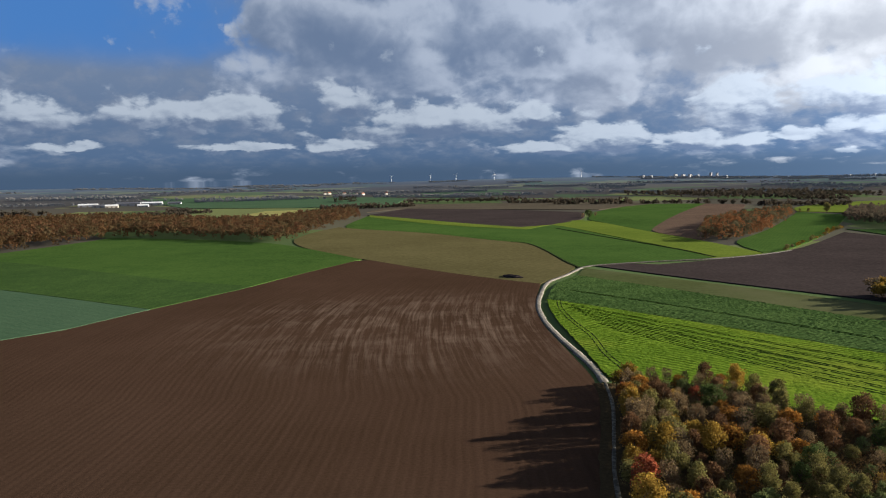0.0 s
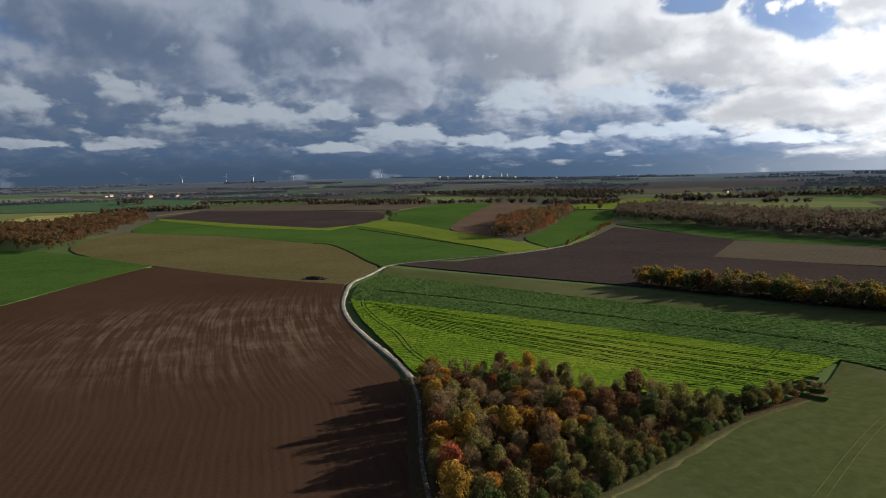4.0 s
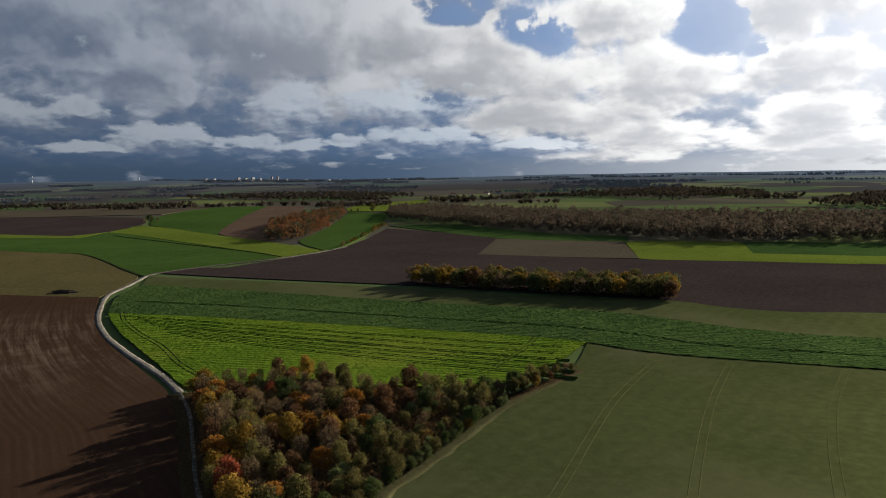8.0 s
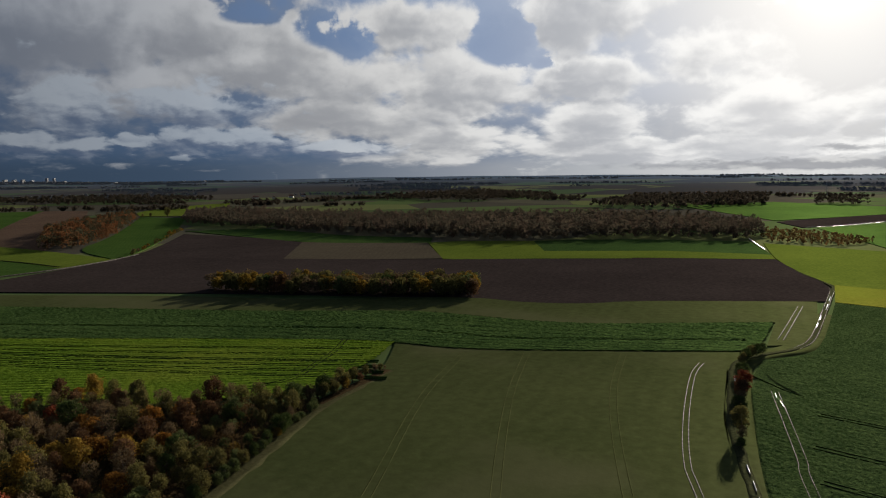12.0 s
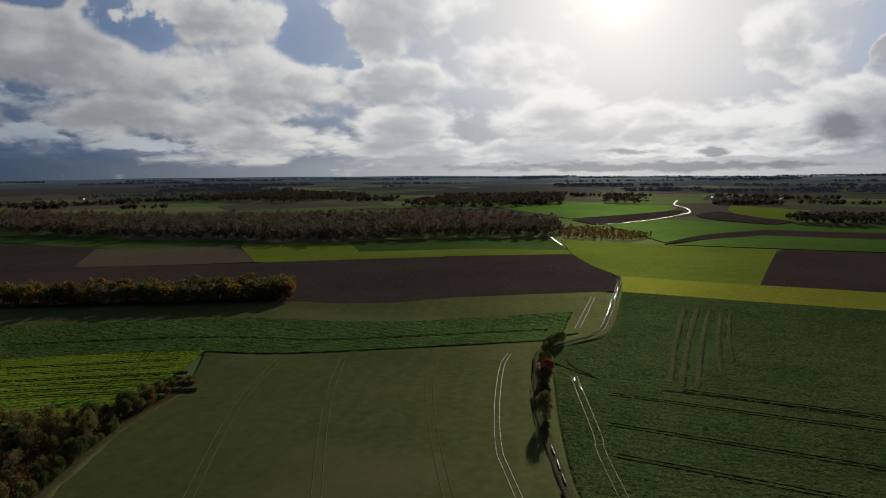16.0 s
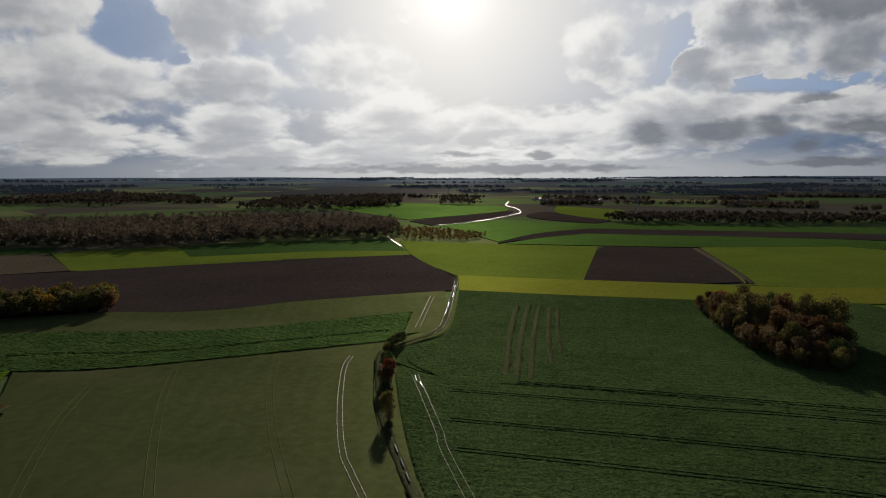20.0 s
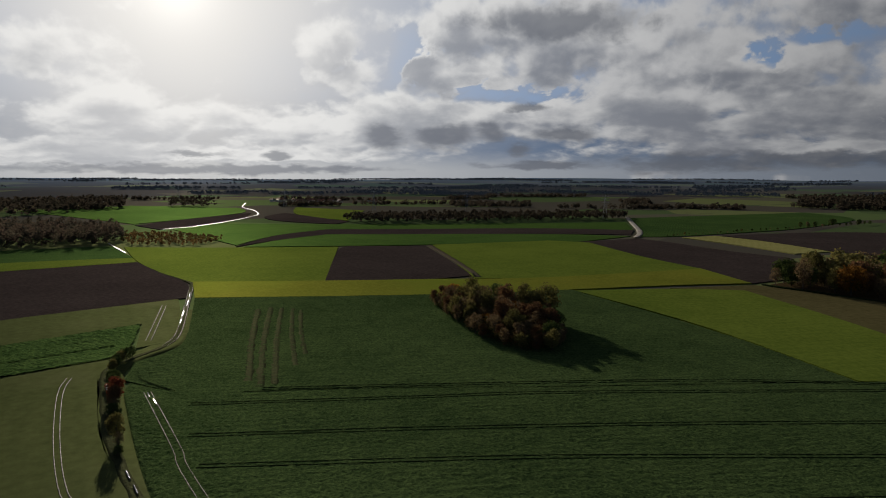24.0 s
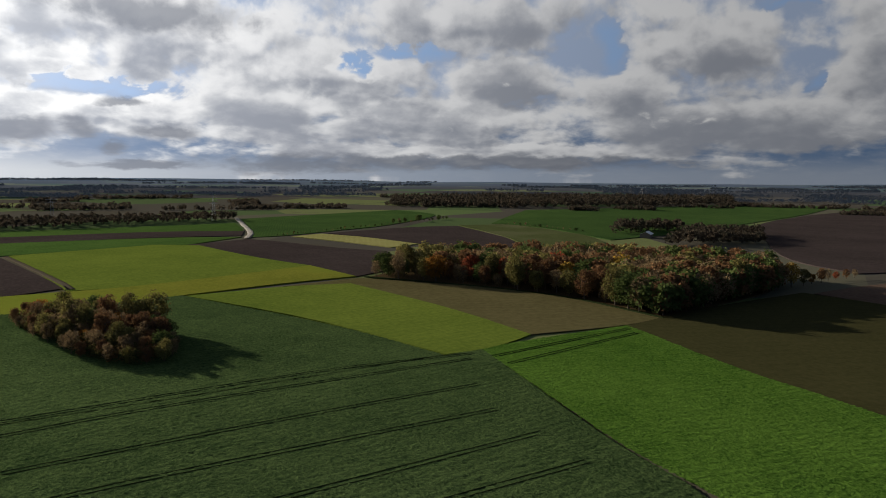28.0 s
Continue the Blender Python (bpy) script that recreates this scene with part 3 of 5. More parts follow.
def leaf_canopy(label, pts, mat, lift, step, rough, name="crop", row=None):
    """A standing crop: a close net of leafy clumps, ragged at its edges. row: angle, spacing, depth."""
    pts = rounded(pts)
    lo, hi = np.min(pts, 0), np.max(pts, 0)
    nx, ny = int((hi[0] - lo[0]) / step) + 2, int((hi[1] - lo[1]) / step) + 2
    gx, gy = np.meshgrid(lo[0] + np.arange(nx) * step, lo[1] + np.arange(ny) * step, indexing="ij")
    rng = np.random.default_rng(len(label) + nx)
    gx = gx + rng.uniform(-0.35, 0.35, gx.shape) * step
    gy = gy + rng.uniform(-0.35, 0.35, gy.shape) * step
    z = height(gx, gy) + lift + rng.normal(0, rough, gx.shape).clip(-2 * rough, 2.2 * rough)
    if row:
        a = radians(row[0])
        u = -math.sin(a) * gx + math.cos(a) * gy + 1.5 * np.sin(gx / 37) + 1.1 * np.sin(gy / 29)
        z += row[2] * np.sin(u * 6.28318 / row[1])
    mask = inside(pts, gx, gy)
    cell = mask[:-1, :-1] & mask[1:, :-1] & mask[1:, 1:] & mask[:-1, 1:]
    i, j = np.nonzero(cell)
    quads = np.stack([i * ny + j, (i + 1) * ny + j, (i + 1) * ny + j + 1, i * ny + j + 1], 1)
    used, quads = np.unique(quads, return_inverse=True)
    quads = quads.reshape(-1, 4)
    co = np.stack([gx.ravel(), gy.ravel(), z.ravel()], 1)[used]
    me = bpy.data.meshes.new(name)
    me.vertices.add(len(co)), me.loops.add(quads.size), me.polygons.add(len(quads))
    me.vertices.foreach_set("co", co.astype(np.float32).ravel())
    me.loops.foreach_set("vertex_index", quads.astype(np.int32).ravel())
    me.polygons.foreach_set("loop_start", np.arange(0, quads.size, 4, dtype=np.int32))
    me.update(calc_edges=True)
    me.materials.append(M[mat])
    ob = new(name, me)
    return tagged(ob, label, "crop", kind="stuff")


def curve_points(pts, step=4.0):
    """Points along a smooth line through pts."""
    p = [Vector(q) for q in pts]
    p = [p[0] * 2 - p[1]] + p + [p[-1] * 2 - p[-2]]
    out = []
    for a, b, c, d in zip(p, p[1:], p[2:], p[3:]):
        n = max(2, int((c - b).length / step))
        for k in range(n):
            t = k / n
            out.append(0.5 * (2 * b + (c - a) * t + (2 * a - 5 * b + 4 * c - d) * t * t + (3 * b - a - 3 * c + d) * t ** 3))
    return out + [p[-2]]


def ribbon(name, pts, width, mat, lift, label="", category="", side=0.0, parent=None, step=4.0, wobble=0.12, kind="structure"):
    """A strip along a line: a track, a wheel rut or a ditch. side shifts it to the right."""
    line = curve_points(pts, step)
    rng = random.Random(len(line) + int(width * 10))
    verts, faces = [], []
    for k, p in enumerate(line):
        t = (line[min(k + 1, len(line) - 1)] - line[max(k - 1, 0)]).normalized()
        r = Vector((t.y, -t.x))
        for s, dz in ((-0.5, -0.5), (-0.46, 0), (-0.15, 0.03), (0.15, 0.03), (0.46, 0), (0.5, -0.5)):
            q = p + r * (side + s * width * (1 + rng.uniform(-wobble, wobble)))
            verts.append((q.x, q.y, float(height(q.x, q.y)) + lift + dz))
    for k in range(len(line) - 1):
        faces += [(6 * k + m, 6 * k + m + 1, 6 * k + 7 + m, 6 * k + 6 + m) for m in range(5)]
    ob = mesh_object(name, verts, faces, M[mat], parent, True)
    return tagged(ob, label, category, kind=kind if label else "")


# ---- parcels ----
field("bare brown ploughed field with curving furrows and pale chalky patches", [(-176, 259), (-150, 330), (-124, 388), (-108, 440), (-82, 514), (-70, 520), (-23, 459), (19, 414), (42, 394), (32, 328), (31, 287), (34, 253), (37, 221), (38, 204), (35, 181), (30, 151), (25, 129), (18, -80), (-330, -80), (-420, 80)], "soil_near", 0.02, 10)
field("smooth green winter wheat field below the wood", [(-677, 702), (-361, 538), (-233, 461), (-163, 416), (-122, 398), (-108, 440), (-77, 525), (-167, 652), (-222, 684), (-270, 707), (-374, 742), (-382, 651), (-405, 569), (-514, 533)], "green", 0.1)
field("darker green crop strip beside the ploughed field", [(-586, 635), (-361, 538), (-233, 461), (-163, 416), (-122, 398), (-124, 388), (-150, 330), (-269, 399), (-455, 493)], "green_deep", 0.25)
field("blue-green young crop at the ploughed field's corner", [(-455, 493), (-269, 399), (-150, 330), (-176, 259), (-420, 80), (-640, 160)], "green_blue", 0.15)
field("olive stubble field beyond the ploughed land", [(-167, 652), (-174, 782), (-159, 890), (-123, 842), (-39, 780), (20, 687), (55, 646), (65, 601), (71, 506), (74, 463), (56, 422), (42, 394), (19, 414), (-23, 459), (-70, 520), (-77, 525)], "olive_brown", 0.05)
field("striped green field on a low rise", [(-159, 890), (-162, 1210), (-18, 956), (66, 857), (107, 888), (125, 847), (150, 685), (172, 578), (176, 509), (127, 489), (90, 477), (75, 466), (71, 506), (65, 601), (55, 646), (20, 687), (-39, 780), (-123, 842)], "green", 0.1)
field("pale yellow-green strip on the rise", [(107, 888), (151, 970), (175, 933), (198, 765), (216, 656), (223, 543), (220, 531), (176, 509), (172, 578), (152, 692), (125, 847)], "lime", 0.2)
field("bright strip along the far edge of the green field", [(-159, 1150), (-162, 1210), (-18, 956), (66, 857), (107, 888), (70, 820), (-30, 900)], "lime", 0.3)
field("dark green field on the hillside", [(164, 978), (223, 1190), (351, 1364), (456, 1361), (303, 1034), (224, 845), (198, 765), (175, 933)], "green", 0.1, 30)
field("brown hillside field beside the russet wood", [(198, 765), (224, 845), (303, 1034), (456, 1361), (505, 1297), (309, 823), (216, 656)], "soil_pink", 0.1, 30)
field("bright green pasture between wood and hedge", [(233, 634), (301, 727), (439, 967), (484, 1050), (511, 967), (396, 769), (308, 637), (247, 553), (224, 539)], "green", 0.15, 20)
field("far yellow-green meadow behind the tree row", [(540, 1196), (719, 1360), (852, 1410), (757, 1252), (534, 1017), (490, 1064)], "lime", 0.3, 30)
field("wide brown-grey arable plain", [(-167, 1213), (-118, 1437), (77, 1259), (188, 1122), (164, 978), (107, 888), (66, 857), (-18, 956)], "soil_dark", 0.2, 30)
field("grey-brown stubble plain", [(-182, 1321), (-161, 1642), (98, 1601), (338, 1549), (351, 1364), (223, 1190), (77, 1259), (-118, 1437)], "soil_grey", 0.3, 40)
field("far green fields by the farmyard", [(-1043, 2263), (-469, 2238), (-166, 2031), (-161, 1642), (-328, 1561), (-647, 1635)], "green_blue", 0.5, 60)
field("small yellow-green clearing behind the wood", [(-413, 1309), (-412, 1456), (-340, 1478), (-303, 1338), (-349, 1234)], "pale", 0.5, 40)
field("wide dark brown bare field round the narrow wood", [(68, 500), (129, 473), (178, 499), (248, 543), (376, 716), (394, 626), (390, 526), (301, 429), (335, 375), (370, 327), (411, 280), (449, 231), (453, 232), (503, 154), (401, 93), (353, 85), (328, 118), (300, 154), (279, 167), (264, 194), (264, 212), (233, 261), (189, 330), (138, 395), (104, 443)], "soil_dark", 0.05)
field("grey-brown drilled plot", [(390, 526), (409, 480), (450, 427), (370, 336), (335, 375), (301, 429)], "soil_grey", 0.12)
field("dark green grass margin below the long wood", [(397, 753), (467, 703), (455, 543), (489, 457), (452, 425), (409, 480), (390, 526), (394, 626)], "green_deep", 0.1)
field("yellow-green strip field", [(451, 426), (476, 415), (516, 360), (453, 306), (492, 254), (511, 232), (529, 164), (503, 153), (453, 232), (449, 231), (411, 280), (370, 327), (370, 336)], "lime", 0.15)
field("dark blue-green field below the long wood", [(516, 360), (584, 301), (622, 210), (563, 180), (529, 164), (511, 232), (492, 254), (453, 306)], "green_deep", 0.15)
field("olive headland along the dark bare field", [(77, 459), (135, 385), (180, 323), (209, 272), (264, 219), (264, 212), (264, 194), (279, 167), (300, 154), (328, 118), (350, 88), (313, 78), (260, 69), (251, 78), (292, 88), (268, 115), (237, 151), (225, 198), (208, 230), (174, 269), (122, 348), (67, 425)], "olive", 0.03)
field("wide olive-green field with faint wheel tracks", [(173, 180), (178, 157), (212, 113), (237, 81), (209, 75), (180, 66), (152, 54), (132, 44), (120, 38), (60, -40), (10, -60), (12, 40), (36, 92), (63, 117), (70, 121), (83, 129), (111, 144), (143, 155)], "olive", 0.03, 8)
field("green crop base under the striped field", [(352, 81), (349, -33), (358, -109), (252, -138), (187, -144), (189, -104), (191, -57), (196, -1), (195, 48), (211, 69), (232, 73), (244, 65), (261, 63)], "leafy", 0.05, 12)
field("green crop base under the leafy rape", [(200, 66), (195, 48), (196, -1), (191, -57), (189, -104), (187, -144), (186, -160), (125, -136), (96, -125), (71, -120), (50, -100), (60, 0), (122, 35), (142, 44), (170, 55), (208, 69)], "leafy", 0.05, 12)
# darker colour here stands in for the wood's shadow
field("olive-brown field darkened for the wood's shade", [(183, -235), (185, -260), (187, -262), (188, -300), (184, -385), (142, -381), (79, -422), (-60, -400), (-40, -180), (33, -190), (72, -198), (90, -203), (120, -210), (171, -231)], "shade_field", 0.05)
field("yellow-green triangular field", [(356, -110), (358, -163), (347, -199), (256, -200), (194, -191), (188, -174), (186, -159), (188, -145), (268, -137)], "lime", 0.12, 10)
field("tan drilled field along the autumn wood", [(358, -163), (364, -214), (295, -255), (248, -268), (185, -260), (183, -235), (194, -191), (256, -200), (347, -199)], "olive_brown", 0.05, 10)
field("long yellow strip of fading cover crop", [(352, 81), (405, 94), (402, 20), (403, -55), (399, -94), (424, -190), (433, -217), (370, -216), (368, -165), (358, -109), (349, -33)], "yellow", 0.2, 12)
field("light green meadow beyond the yellow strip", [(614, 197), (602, 114), (603, 20), (403, 21), (405, 60), (404, 94), (443, 121), (506, 155)], "lime", 0.1)
field("dark grey-brown square plot", [(593, 20), (606, 12), (604, -54), (416, -66), (396, -25), (403, 21)], "soil_dark", 0.08)
field("yellow-green field beside the square plot", [(612, -61), (643, -173), (617, -203), (499, -205), (433, -217), (424, -190), (399, -94), (405, -65)], "lime", 0.1)
field("dark brown bare field behind the yellow strip", [(625, -195), (652, -261), (616, -275), (532, -288), (484, -311), (393, -269), (370, -216), (433, -217), (499, -205)], "soil_dark", 0.08)
field("long dark strip of bare soil", [(610, 106), (742, 89), (816, 39), (802, -215), (748, -296), (692, -271), (723, -194), (745, 36), (675, 81)], "soil_dark", 0.2, 20)
field("green strip behind the square plot", [(609, 99), (675, 81), (745, 36), (723, -194), (678, -266), (625, -195), (643, -173), (612, -61), (610, 21)], "green", 0.1, 20)
field("green strip before the line of trees", [(822, 210), (919, 174), (897, 43), (877, -335), (748, -296), (802, -215), (816, 39), (742, 89), (625, 108), (687, 140)], "green", 0.1, 20)
field("green meadow along the wet road", [(1242, 563), (1415, 436), (1310, 219), (1162, 176), (1031, 230), (911, 280), (1045, 396)], "green", 0.2, 30)
field("dark ploughed field beside the wet road", [(890, 272), (1031, 230), (1147, 174), (1022, 163), (872, 202), (821, 224)], "soil_dark", 0.2, 30)
field("dark ploughed field beyond the road bend", [(1051, 147), (1140, 120), (1010, 54), (945, 16), (902, 35), (963, 116)], "soil_dark", 0.25, 30)
field("pale green meadow by the far village", [(1113, 109), (1330, 121), (1197, -4), (964, 20), (1010, 54)], "lime", 0.2, 30)
# the darker green paints in a cloud's shadow on this meadow
field("green meadow beside the lane, darkened for cloud shadow", [(954, -370), (1008, -517), (1100, -727), (889, -683), (729, -481), (694, -383), (664, -303), (669, -273), (737, -299)], "green_deep", 0.15, 25)
field("pale straw-coloured stubble strip", [(653, -307), (665, -347), (613, -364), (520, -368), (508, -330), (582, -322)], "pale", 0.2, 20)
field("dark brown field behind the autumn wood", [(668, -356), (691, -472), (672, -534), (501, -475), (447, -411), (520, -368), (613, -364)], "soil_dark", 0.1, 20)
field("dull olive field behind the autumn wood", [(679, -540), (662, -608), (493, -582), (386, -471), (442, -419), (501, -475)], "olive", 0.1, 20)
# cloud shadow put into the colour: green_deep in place of green
field("wide green field near the barn, darkened for cloud shadow", [(680, -595), (978, -941), (983, -1672), (775, -1756), (546, -977), (474, -726), (458, -557), (609, -614)], "green_deep", 0.15, 40)
field("dark brown-green field past the barn", [(546, -977), (713, -1617), (441, -2230), (137, -713), (204, -501), (277, -540), (404, -748)], "soil_dark", 0.2, 40)
field("pale bare field behind the wood's end", [(179, -387), (176, -471), (118, -618), (85, -452), (142, -381)], "soil_pink", 0.1, 20)

# standing crops near by
leaf_canopy("tall yellow-green mustard crop in rows", [(39, 343), (67, 315), (129, 240), (161, 200), (173, 180), (150, 166), (120, 157), (102, 165), (92, 173), (82, 178), (77, 192), (58, 202), (42, 207), (40, 251), (37, 300)], "yellow_green", 0.42, 0.6, 0.085, row=(-47, 2.6, 0.06))
leaf_canopy("dark green beet leaves in a curving band", [(67, 425), (122, 348), (174, 269), (208, 230), (222, 208), (225, 198), (237, 151), (268, 115), (292, 88), (256, 80), (238, 80), (212, 113), (178, 157), (173, 180), (161, 200), (129, 240), (67, 315), (39, 343), (49, 392)], "band", 0.3, 0.75, 0.10, row=(-47, 2.4, 0.05))
leaf_canopy("deep green leafy rape crop with wheel ruts", [(208, 67), (195, 48), (196, -1), (191, -57), (189, -104), (187, -144), (186, -160), (125, -136), (96, -125), (71, -120), (50, -100), (60, 0), (122, 35), (142, 44), (170, 55), (199, 66)], "leafy", 0.3, 0.5, 0.06)
leaf_canopy("bright green leafy crop", [(186, -159), (188, -174), (183, -235), (171, -231), (120, -210), (90, -203), (72, -198), (37, -189), (0, -170), (40, -110), (71, -120), (96, -125), (125, -136)], "leafy_bright", 0.32, 0.5, 0.055)
leaf_canopy("green leafy crop round the oval copse", [(351, 80), (349, -33), (358, -109), (252, -138), (187, -144), (189, -104), (191, -57), (196, -1), (195, 48), (211, 67), (232, 71), (244, 63), (261, 61)], "leafy", 0.3, 0.65, 0.07)

# ---- tracks and ruts ----
ribbon("track", [(76, 463), (60, 426), (47, 400), (39, 363), (34, 328), (33, 294), (35, 264), (38, 239), (40, 220), (40.5, 203)], 2.4, "chalk", 0.12, "pale chalky farm track winding between the fields", "track", wobble=0.16)
ribbon("track_verge", [(41, 202), (39.5, 183), (34.5, 157), (29.5, 129), (23, 60), (15, -60)], 9.0, "litter", 0.06, "shaded verge beside the copse", "verge", wobble=0.1)
# dirt track; the copse's shade is also put into its darker material
ribbon("copse_track", [(40.5, 204), (38.5, 183), (33.5, 157), (28.5, 129), (22, 60), (14, -60)], 1.0, "mud", 0.1, "narrow dirt track beside the copse, darkened for its shade", "track", wobble=0.2)
ribbon("grass_path", [(76, 463), (89, 474), (127, 489), (173, 502), (219, 527), (251, 553)], 2.4, "mud", 0.3, "faint muddy path along the field edge", "path")
ribbon("ditch", [(43, 659), (55, 646), (64, 591), (70, 499), (74, 463)], 2.2, "rut", 0.25, "dark narrow ditch between two fields", "ditch")
for s in (-0.66, 0.66):
    ribbon("wheel_track", [(215, 86), (205, 84), (190, 79), (164, 69), (139, 58), (124, 49), (60, 8)], 0.24, "mud", 0.08, "pale wheel track pressed into the olive field", "wheel track", side=s, step=3)
ribbon("lane_verge", [(321, 78), (271, 69), (253, 69), (240, 74), (223, 78), (197, 70), (167, 59), (146, 49), (132, 42), (121, 36), (60, 2)], 11, "olive", 0.0, "grassy verge of the lane", "verge", wobble=0.05)
ribbon("farm_lane", [(448, 124), (405, 96), (384, 90), (321, 78), (271, 69), (253, 69), (240, 74), (223, 78), (197, 70), (167, 59), (146, 49), (132, 42), (121, 36), (60, 2)], 2.4, "thin_crop", 0.07, "rough grassy lane beside the hedge", "lane", wobble=0.2)
for s in (-0.9, 0.9):
    ribbon("lane_rut", [(384, 90), (321, 78), (271, 69), (253, 69)], 0.16, "mud", 0.12, "muddy rut of the grassy lane", "wheel rut", side=s, step=3)
    ribbon("spur_rut", [(332, 90), (284, 81), (262, 77)], 0.2, "mud", 0.3, "muddy rut in the field corner", "wheel rut", side=s, step=3)
    ribbon("crop_rut", [(198, 59), (175, 49), (154, 40), (137, 33), (60, -5)], 0.18, "mud", 0.36, "wet wheel rut through the leafy crop", "wheel rut", side=s, step=3)
    for line in ([(198, 28), (197, -16), (193, -100), (183, -153)], [(186, 45), (186, -15), (186, -53), (178, -148)], [(163, 40), (162, -13), (159, -72), (154, -131)], [(145, 34), (143, -26), (140, -63), (134, -120)], [(122, 20), (120, -34), (118, -65), (115, -118)], [(100, 0), (101, -60), (97, -113)]):
        ribbon("crop_tramline", line, 0.30, "rut", 0.38, "dark tramline pressed into the leafy crop", "wheel rut", side=s, step=3, wobble=0.35)
    for line in ([(176, -156), (178, -230)], [(166, -154), (171, -226)]):
        ribbon("crop_tramline", line, 0.18, "rut", 0.44, "dark tramline at the crop's edge", "wheel rut", side=s, step=3)
for k in range(7):
    # drill rows opened along the long side of the mustard
    o = 8.5 * (k + 1)
    a, b = (44 + 0.2 * o, 338 - 1.05 * o), (166 - 0.45 * o, 186 - 0.62 * o)
    if k < 3:
        b = (168 - 0.9 * o, 184 - 0.55 * o)
    mid = ((a[0] + b[0]) / 2 - 0.8, (a[1] + b[1]) / 2 - 1.2)
    for s in (-0.85, 0.85):
        ribbon("crop_tramline", [a, mid, b], 0.22, "rut_soft", 0.50, "dark tramline pressed into the mustard crop", "wheel rut", side=s, step=3, wobble=0.5)
for s in (-0.85, 0.85):
    ribbon("crop_tramline", [(45, 340), (43, 318), (44, 290), (47, 262), (47, 235), (50, 209)], 0.5, "rut", 0.46, "dark tramline along the mustard's headland", "wheel rut", side=s, step=3, wobble=0.4)
    ribbon("crop_tramline", [(163, 196), (150, 186), (136, 178), (121, 170), (105, 172)], 0.45, "rut", 0.46, "dark tramline along the mustard's headland", "wheel rut", side=s, step=3, wobble=0.4)
    for o in (1,):
        line = [(50 + 5 * o, 352 + 15 * o), (80 + 9 * o, 314 + 14 * o), (134 + 10 * o, 246 + 9 * o), (166 + 11 * o, 204 + 8 * o), (180 + 12 * o, 180 + 7 * o), (194 + 11 * o, 148 + 3 * o), (222 + 12 * o, 110 + 3 * o), (244 + 10 * o, 84 + 2 * o)]
        ribbon("crop_tramline", line, 0.12, "rut_soft", 0.38, "dark tramline along the curving beet band", "wheel rut", side=s, step=4, wobble=0.5)
ribbon("wet_road", [(822, 221), (862, 199), (934, 178), (1035, 161), (1104, 157), (1214, 179), (1333, 217), (1523, 242)], 1.3, "wet_road", 0.6, "wet shining country road", "road", step=12)
ribbon("wet_road", [(650, 221), (628, 211), (563, 180)], 1.0, "wet_road", 0.5, "short shining stretch of wet lane", "road", step=8)
ribbon("far_lane", [(982, -377), (851, -335), (723, -293), (660, -264)], 6, "chalk", 0.5, "pale lane between the meadows", "lane", step=10)
ribbon("field_edge", [(107, 832), (147, 673), (171, 574), (179, 512)], 2.2, "rut", 0.4, "dark furrow along the pale strip", "furrow", step=10)
ribbon("field_edge", [(605, -58), (427, -68), (410, -66)], 4, "soil_grey", 0.3, "bare headland beside the square plot", "headland", step=10)
for line in ([(214, 112), (170, 92), (120, 62), (60, 20)], [(190, 135), (150, 112), (100, 78), (50, 40)], [(178, 152), (135, 130), (90, 100), (60, 80)]):
    for s in (-0.95, 0.95):
        ribbon("old_wheel_track", line, 0.2, "faint", 0.045, "faint old wheel track in the olive field", "wheel track", side=s, step=4, wobble=0.4)
for k, (a, b) in enumerate([((318, 46), (206, 33)), ((322, 41), (200, 29)), ((320, 36), (202, 25)), ((318, 31), (222, 21)), ((314, 27), (236, 19))]):
    ribbon("thin_strip", [a, ((a[0] + b[0]) / 2, (a[1] + b[1]) / 2 + 0.8), b], 2.6 - 0.2 * k, "thin_crop", 0.33, "brownish strip where the crop grows thin", "crop strip", step=3, wobble=0.4)
for a, b, w in [((201, 70.6), (206, 72.6), 0.8), ((196, 68.4), (199.5, 69.8), 0.6), ((193, 57), (197, 58.6), 0.5), ((186, 53), (191, 55.4), 0.4), ((140, 45.6), (144, 47.6), 0.6), ((133, 42), (137, 44), 0.5), ((127, 39), (130.5, 40.8), 0.5), ((290, 72.8), (299, 74.4), 0.7), ((306, 75.6), (316, 77.6), 0.8), ((330, 79.4), (344, 82), 0.8), ((352, 83.6), (366, 86.4), 0.7)]:
    ribbon("puddle", [a, b], w * 0.55, "puddle", 0.40, "narrow puddle shining in a wheel rut", "puddle", step=1.2, wobble=0.4)


# ---- trees ----
def leaf(name, dark, light, through_light=0.27):
    m = bpy.data.materials.new(name)
    m.use_nodes = True
    N = Nodes(m.node_tree)
    pos = N.add("ShaderNodeNewGeometry")
    info = N.add("ShaderNodeObjectInfo").outputs["Random"]
    f = N.math("ADD", N.math("MULTIPLY", pos.outputs["Random Per Island"], 0.55), N.math("MULTIPLY", N.noise(pos.outputs["Position"], 0.32, 3.0), 0.75))
    f = N.math("ADD", f, N.math("MULTIPLY", N.math("SUBTRACT", info, 0.5), 0.5))
    c = N.mix(N.ramp(f, 0.2, 1.05, smooth=False), dark, light)
    d, t, mix, out = N.add("ShaderNodeBsdfDiffuse"), N.add("ShaderNodeBsdfTranslucent"), N.add("ShaderNodeMixShader"), N.add("ShaderNodeOutputMaterial")
    N.put(d.inputs[0], c), N.put(t.inputs[0], c), N.put(mix.inputs[0], through_light)
    N.tree.links.new(d.outputs[0], mix.inputs[1]), N.tree.links.new(t.outputs[0], mix.inputs[2]), N.tree.links.new(mix.outputs[0], out.inputs[0])
    return m


